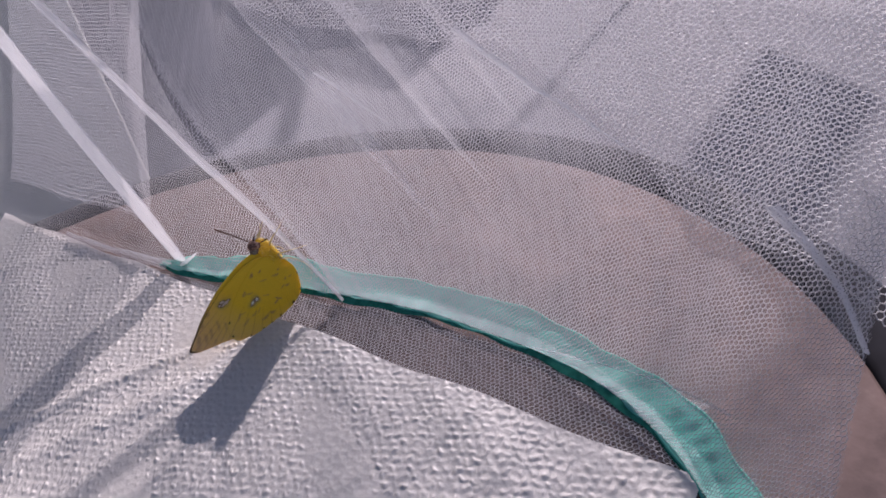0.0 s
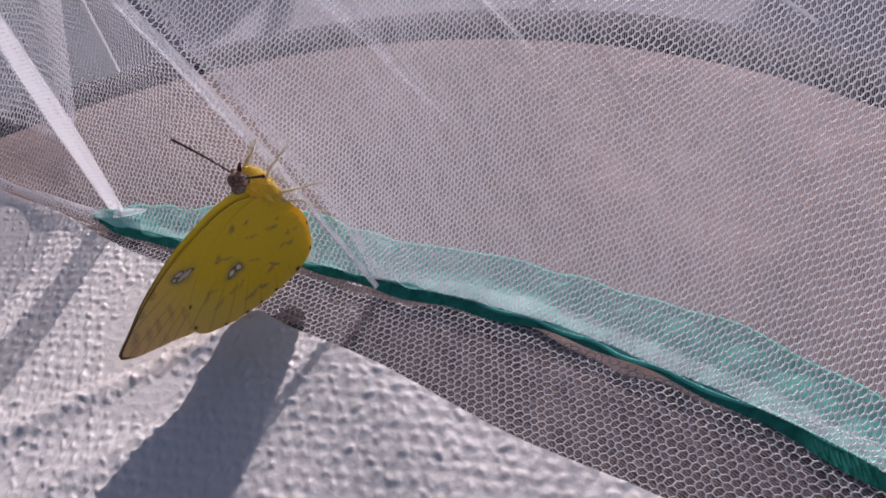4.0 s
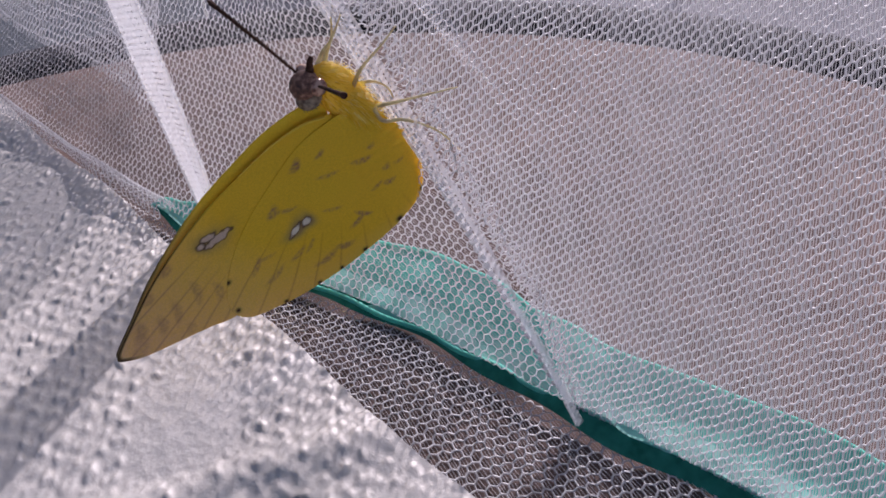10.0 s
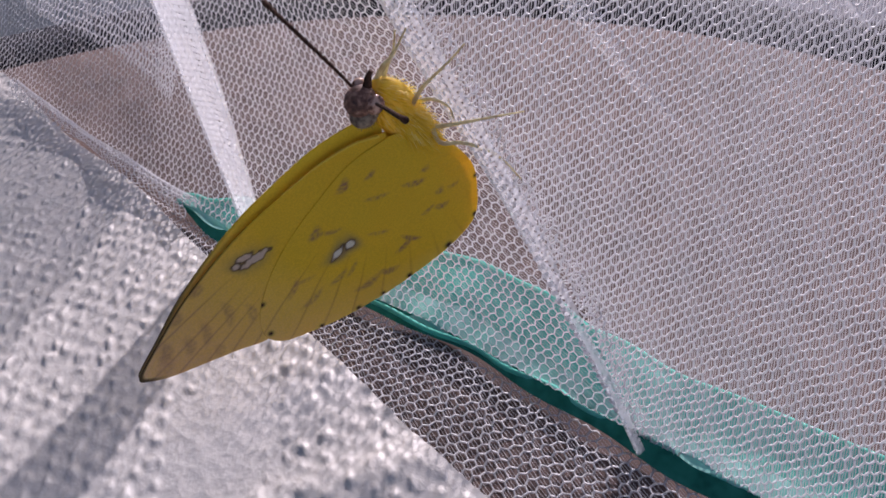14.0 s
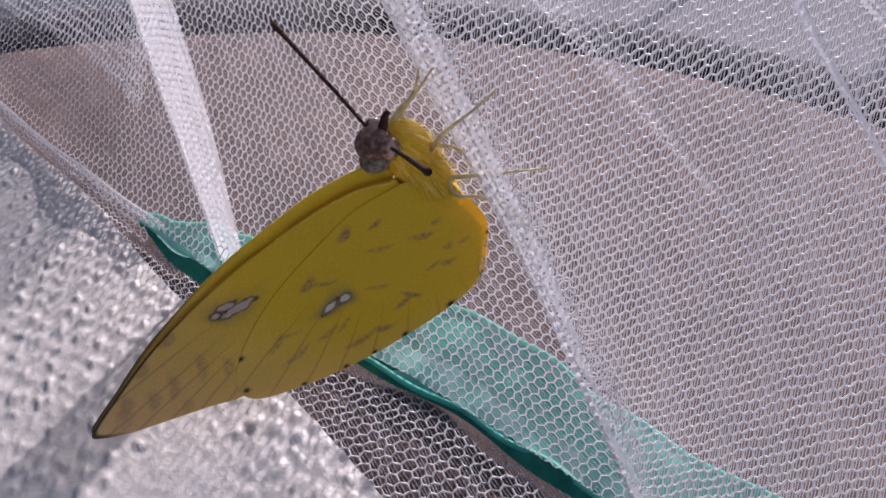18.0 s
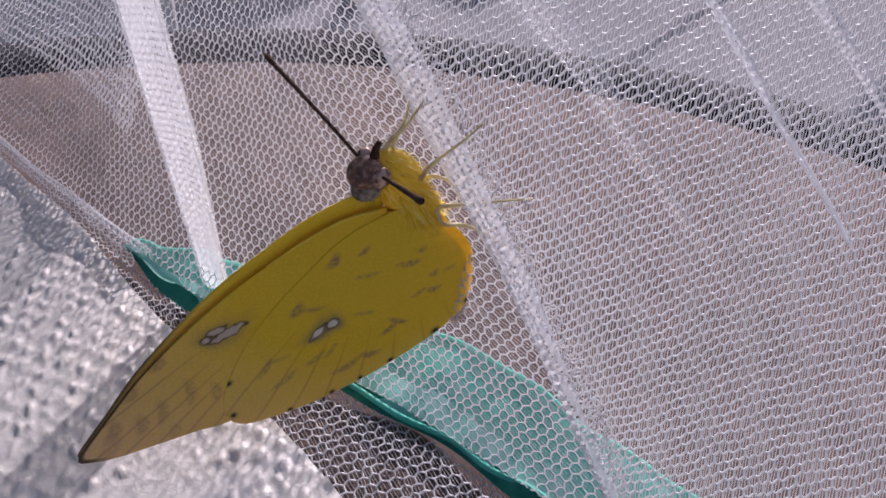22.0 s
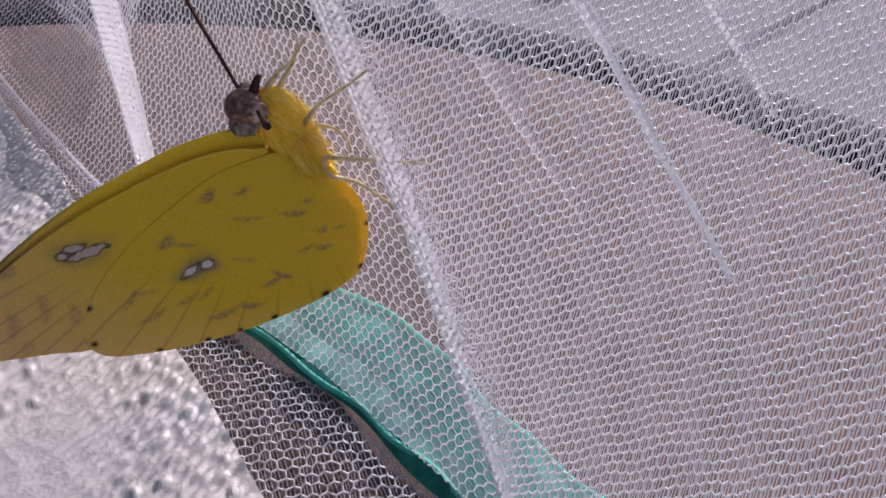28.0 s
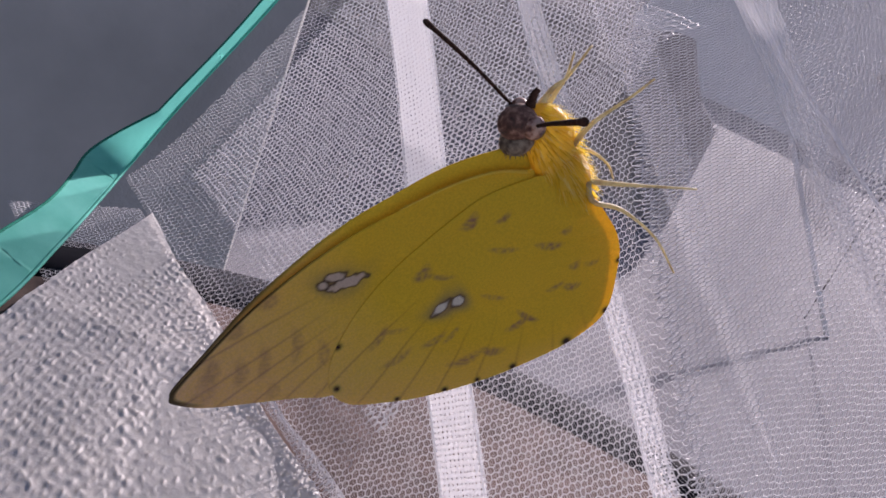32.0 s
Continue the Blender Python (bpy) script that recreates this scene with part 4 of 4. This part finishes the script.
while x0 < -1.71:
    x1 = min(x0 + 0.085, -1.70)
    ha, hb = np.interp([x0, x1], TOP_X, TOP_H)
    v = [(x, y, h) for y in (0, 0.02) for x, h in ((x0 + 0.0005, 0.0), (x1 - 0.0005, 0.0), (x1 - 0.0005, hb), (x0 + 0.0005, ha))]
    part("board", v, [(0, 1, 2, 3), (7, 6, 5, 4), (0, 4, 5, 1), (1, 5, 6, 2), (2, 6, 7, 3), (3, 7, 4, 0)], BOARD, fence, smooth=False)
    x0 += 0.085
v, f = box(-5.2, -1.72, 0.021, 0.06, 0.20, 0.28)
part("rail", v, f, BOARD, fence, smooth=False)
for x0 in (-5.0, -3.6, -1.82):
    v, f = box(x0, x0 + 0.08, 0.061, 0.14, 0, 0.48)
    part("post", v, f, BOARD, fence, smooth=False)
# slanting bar added to throw the strut's shadow across the dip
v, f = tube([(-2.42, 0.04, 0.70), (-2.34, 0.04, 0.88), (-2.26, 0.04, 1.06), (-2.2, 0.04, 1.3)], 0.032, 10)
part("shadow_stake", v, f, BOARD, fence, "slanting stake added for its shadow on the patio")
tagged(fence, "low grey weathered board fence added to cast a sawtooth shadow", "fence")

# leaning pole added only for the thin slanting shadow on the patio
prop = group_at("shadow_pole", pose(-0.85, FENCE_Y - 0.03, GZ))
v, f = tube([(0, 0, 0.0), (-0.30, 0, 0.35), (-0.60, 0, 0.70), (-0.90, 0, 1.05)], 0.010, 12)
part("shaft", v, f, WHITE_WALL, prop)
tagged(prop, "thin white leaning pole added to cast a slanting shadow", "pole")

# far wall added to block the yellow glow of the horizon
v, f = box(-30.0, 20.0, 16.0, 16.2, GZ, 2.4, 0.01)
horizon_wall = part("horizon_wall", v, f, WHITE_WALL, smooth=False)
tagged(horizon_wall, "white painted wall added far off to hide the horizon", "wall", kind="structure")

# added panel on a slim post, throws the dark patch on the patio
screen = group_at("shadow_screen", pose(-0.97, FENCE_Y, GZ))
v = [(x, y, h) for y in (0, 0.02) for x, h in ((-0.23, 0.90), (-0.085, 1.03), (0.235, 0.73), (0.07, 0.60))]
part("panel", v, [(0, 1, 2, 3), (7, 6, 5, 4), (0, 4, 5, 1), (1, 5, 6, 2), (2, 6, 7, 3), (3, 7, 4, 0)], BOARD, screen, "tilted grey panel shaped by its shadow", smooth=False)
v, f = tube([(0, 0.03, 0), (0, 0.03, 0.4), (0, 0.03, 0.85)], 0.003, 12)
part("post", v, f, RIM, screen)
tagged(screen, "small tilted grey screen added to cast a dark patch", "screen")

v, f = box(-1.4, -1.2, -3.0, 0.7, GZ, 2.2, 0.01)
house_wall = part("house_wall", v, f, STUCCO, smooth=False)
tagged(house_wall, "plain grey stucco wall in shade", "wall", kind="structure")
BUTTERFLY_ROWS = [
    (0, pose(-0.01377, 0.06679, 0.02309, -83.06, 18.72, -95.92)),
    (0.5, pose(-0.01345, 0.06735, 0.02298, -83.62, 18.23, -96.79)),
    (1, pose(-0.01431, 0.06739, 0.02287, -83.89, 18.07, -96.43)),
    (1.5, pose(-0.01403, 0.06897, 0.02306, -84.92, 17.68, -97.89)),
    (2, pose(-0.01510, 0.06994, 0.02372, -86.13, 17.64, -98.24)),
    (2.5, pose(-0.01580, 0.07051, 0.02363, -86.39, 17.60, -98.19)),
    (3, pose(-0.01569, 0.07091, 0.02312, -85.99, 17.65, -98.15)),
    (3.5, pose(-0.01595, 0.07132, 0.02333, -87.14, 17.05, -98.93)),
    (5.5, pose(-0.02278, 0.07263, 0.02684, -95.51, 22.33, -104.81)),
    (6, pose(-0.02231, 0.07326, 0.02828, -94.66, 24.57, -104.82)),
    (6.5, pose(-0.02491, 0.07237, 0.03089, -96.71, 25.11, -104.44)),
    (7, pose(-0.02541, 0.07202, 0.03076, -96.69, 24.40, -104.57)),
    (7.5, pose(-0.02584, 0.07214, 0.03096, -96.95, 23.90, -105.03)),
    (8, pose(-0.02839, 0.07070, 0.03111, -97.11, 23.53, -103.93)),
    (8.5, pose(-0.02889, 0.07193, 0.03609, -96.25, 29.12, -104.23)),
    (9, pose(-0.02985, 0.07251, 0.03592, -94.13, 30.52, -103.52)),
    (9.5, pose(-0.02947, 0.07310, 0.03642, -94.30, 30.99, -104.46)),
    (10, pose(-0.02983, 0.07307, 0.03685, -94.86, 31.01, -104.85)),
    (10.5, pose(-0.03016, 0.07293, 0.03581, -93.77, 30.77, -104.24)),
    (11, pose(-0.02942, 0.07304, 0.03676, -94.73, 30.80, -105.57)),
    (11.5, pose(-0.02898, 0.07309, 0.03690, -95.02, 30.57, -106.43)),
    (12, pose(-0.02872, 0.07299, 0.03697, -95.31, 30.24, -107.10)),
    (12.5, pose(-0.02816, 0.07309, 0.03685, -94.84, 30.29, -107.56)),
    (13, pose(-0.02963, 0.07230, 0.03591, -94.25, 29.66, -106.47)),
    (13.5, pose(-0.02928, 0.07234, 0.03634, -94.34, 29.10, -107.47)),
    (15.5, pose(-0.02883, 0.07272, 0.03559, -91.99, 28.44, -109.01)),
    (16, pose(-0.02920, 0.07325, 0.03516, -91.67, 28.70, -108.86)),
    (16.5, pose(-0.02949, 0.07355, 0.03453, -91.03, 28.97, -108.40)),
    (17, pose(-0.02977, 0.07374, 0.03447, -91.68, 28.62, -108.69)),
    (17.5, pose(-0.02972, 0.07384, 0.03437, -92.25, 28.23, -109.07)),
    (18, pose(-0.02990, 0.07383, 0.03443, -92.68, 28.05, -109.04)),
    (18.5, pose(-0.02976, 0.07379, 0.03458, -93.04, 27.95, -109.12)),
    (19, pose(-0.02961, 0.07378, 0.03466, -93.19, 27.98, -109.14)),
    (19.5, pose(-0.02936, 0.07370, 0.03490, -93.54, 27.81, -109.32)),
    (20, pose(-0.02959, 0.07374, 0.03473, -93.52, 27.75, -109.10)),
    (20.5, pose(-0.02981, 0.07397, 0.03448, -93.69, 27.51, -109.01)),
    (21, pose(-0.03007, 0.07417, 0.03413, -93.41, 27.57, -108.72)),
    (21.5, pose(-0.03035, 0.07446, 0.03389, -93.23, 27.65, -108.48)),
    (22, pose(-0.03064, 0.07450, 0.03355, -93.11, 27.68, -108.33)),
    (22.5, pose(-0.03037, 0.07436, 0.03392, -93.76, 27.54, -108.83)),
    (23, pose(-0.02996, 0.07421, 0.03445, -94.49, 27.33, -109.43)),
    (23.5, pose(-0.03025, 0.07413, 0.03408, -94.16, 26.93, -109.10)),
    (24, pose(-0.03019, 0.07421, 0.03430, -94.16, 26.76, -109.27)),
    (24.5, pose(-0.03039, 0.07424, 0.03384, -93.36, 26.61, -108.93)),
    (26.5, pose(-0.03102, 0.07482, 0.03377, -92.11, 25.08, -107.82)),
    (27, pose(-0.03117, 0.07439, 0.03381, -91.73, 24.58, -107.32)),
    (27.5, pose(-0.03075, 0.07393, 0.03409, -91.20, 24.35, -107.25)),
    (28, pose(-0.03124, 0.07342, 0.03489, -91.93, 23.45, -107.41)),
    (28.5, pose(-0.03044, 0.07354, 0.03534, -91.20, 24.23, -107.60)),
    (29, pose(-0.02508, 0.07518, 0.03297, -94.48, 23.71, -115.05)),
    (29.2, pose(-0.02509, 0.07202, 0.03393, -95.12, 22.31, -115.89)),
    (29.6, pose(-0.02823, 0.07393, 0.03339, -94.70, 19.68, -111.31)),
    (30, pose(-0.04589, 0.05366, 0.06947, -81.04, 30.80, -113.73)),
    (30.4, pose(-0.05027, 0.04875, 0.07962, -86.83, 38.71, -111.98)),
    (31, pose(-0.05897, 0.04822, 0.08646, -92.47, 40.35, -115.38)),
    (31.2, pose(-0.05569, 0.04536, 0.08556, -87.39, 41.15, -126.23)),
    (31.6, pose(-0.05799, 0.03807, 0.09136, -94.30, 43.40, -112.12)),
    (32, pose(-0.05369, 0.03407, 0.08855, -92.24, 47.25, -107.63)),
]

# seconds, foot of the tape along the ring and across it in cm, lean in degrees
TAPE_ROWS = [(0, -7.5, 7.3, 36), (1, -7.25, 7.3, 36.5), (2, -7.36, 7.3, 21.5), (3, -7.8, 7.3, 15), (6.5, -8.0, 7.3, 13.3), (7.5, -7.75, 7.3, 20), (9, -7.35, 7.3, 18.3),
             (10.5, -7.05, 7.3, 15.4), (13.5, -6.9, 7.3, 12.3), (17, -6.5, 7.3, 16), (19, -6.65, 7.3, 14.4), (24.5, -6.65, 7.3, 13.8), (26.5, -6.85, 7.35, 14),
             (28, -7.5, 7.5, 15), (29, -4.62, 7.2, 16.8), (29.6, -3.96, 7, 17.5), (30, -5.54, 6.95, 34.7), (30.4, -5.81, 6.95, 36.6), (31, -6.85, 6.9, 31.1), (31.6, -4.83, 6.9, 43.6), (32, -4.57, 6.9, 45.2)]

# seconds, foot of the pleat, lean in degrees, and how far back it stands
PLEAT_ROWS = [(0, 0.3, 52.5), (1, 0.1, 51.2), (2, 0.0, 44.5), (6.5, 0.1, 44.8), (7.5, 0.15, 45.4), (8, 0.15, 48), (10.5, 0.1, 44), (13.5, 0.1, 42.8), (19, 0.2, 43.3), (26.5, 0.2, 43.5),
              (28.2, 0.2, 43, 7.9), (29.2, 0.05, 41.3, 8.2), (29.6, 0.3, 46, 8.2), (30, 0.8, 51), (31.2, 1.13, 52.3), (32, 1.15, 53.2)]

SOFT_CREASE_ROWS = [
    (0, pose(0.0344, 0.0975, 0.0237, -53.2, -23.2, 55.2)),
    (7, pose(-0.0063, 0.0943, 0.0313, -44.7, -27.5, 60.2)),
    (9.5, pose(-0.0175, 0.0881, 0.0323, -43.5, -32.2, 58.5)),
    (12, pose(-0.0075, 0.0937, 0.0314, -41.5, -34.6, 55.5)),
    (18, pose(-0.0041, 0.0938, 0.0295, -40.5, -41.3, 53.7)),
    (24, pose(-0.0058, 0.0924, 0.0286, -38.3, -35.7, 49.2)),
    (26.5, pose(-0.0077, 0.0936, 0.0314, -38.5, -36.0, 48.9)),
    (28, pose(-0.0092, 0.0920, 0.0305, -44.2, -32.3, 60.9)),
    (29, pose(0.0045, 0.0903, 0.0212, -46.6, -29.2, 60.3)),
    (29.6, pose(-0.0043, 0.0872, 0.0209, -43.0, -30.1, 50.0)),
    (30.4, pose(-0.0206, 0.0945, 0.0420, -47.9, -42.6, 49.5)),
    (31.6, pose(-0.03858, 0.09367, 0.05178, -47.75, -43.80, 42.59)),
    (32, pose(-0.03658, 0.09450, 0.05178, -43.19, -44.82, 37.31)),
]
CREASE_B_ROWS = [
    (0, pose(0.0927, 0.1142, 0.0465, -59.0, -42.6, 52.5)),
    (1.6, pose(0.0904, 0.1100, 0.0409, -60.8, -41.5, 52.0)),
    (2.3, pose(0.0822, 0.1128, 0.0437, -59.6, -44.8, 50.5)),
    (7, pose(0.0617, 0.1162, 0.0455, -52.2, -46.0, 44.2)),
    (12, pose(0.0300, 0.1080, 0.0400, -46.2, -44.0, 38.2)),
    (18, pose(0.0033, 0.1011, 0.0370, -39.8, -39.5, 34.4)),
    (28, pose(0.0040, 0.0965, 0.0305, -45.8, -35.6, 52.4)),
    (29, pose(0.0010, 0.0999, 0.0350, -47.1, -42.5, 55.7)),
    (29.6, pose(-0.0021, 0.0944, 0.0294, -40.8, -34.4, 44.5)),
    (30.4, pose(-0.0229, 0.1127, 0.0617, -45.9, -53.3, 43.5)),
    (31.6, pose(-0.04273, 0.11782, 0.07682, -41.72, -53.46, 31.52)),
    (32, pose(-0.05501, 0.12313, 0.09051, -40.85, -57.74, 23.98)),
]


def motions():
    walk(soft_crease, SOFT_CREASE_ROWS)
    walk(crease_b, CREASE_B_ROWS)
    walk(butterfly, BUTTERFLY_ROWS)
    walk(seam, [(t, pose(x * CM, y * CM, 0.0012, 0, -a, 0)) for t, x, y, a in TAPE_ROWS])
    walk(pleat, [(r[0], pose(r[1] * CM, (r[3] if len(r) > 3 else 7.75) * CM, 0.0012, 0, -r[2], 0)) for r in PLEAT_ROWS])


motions()
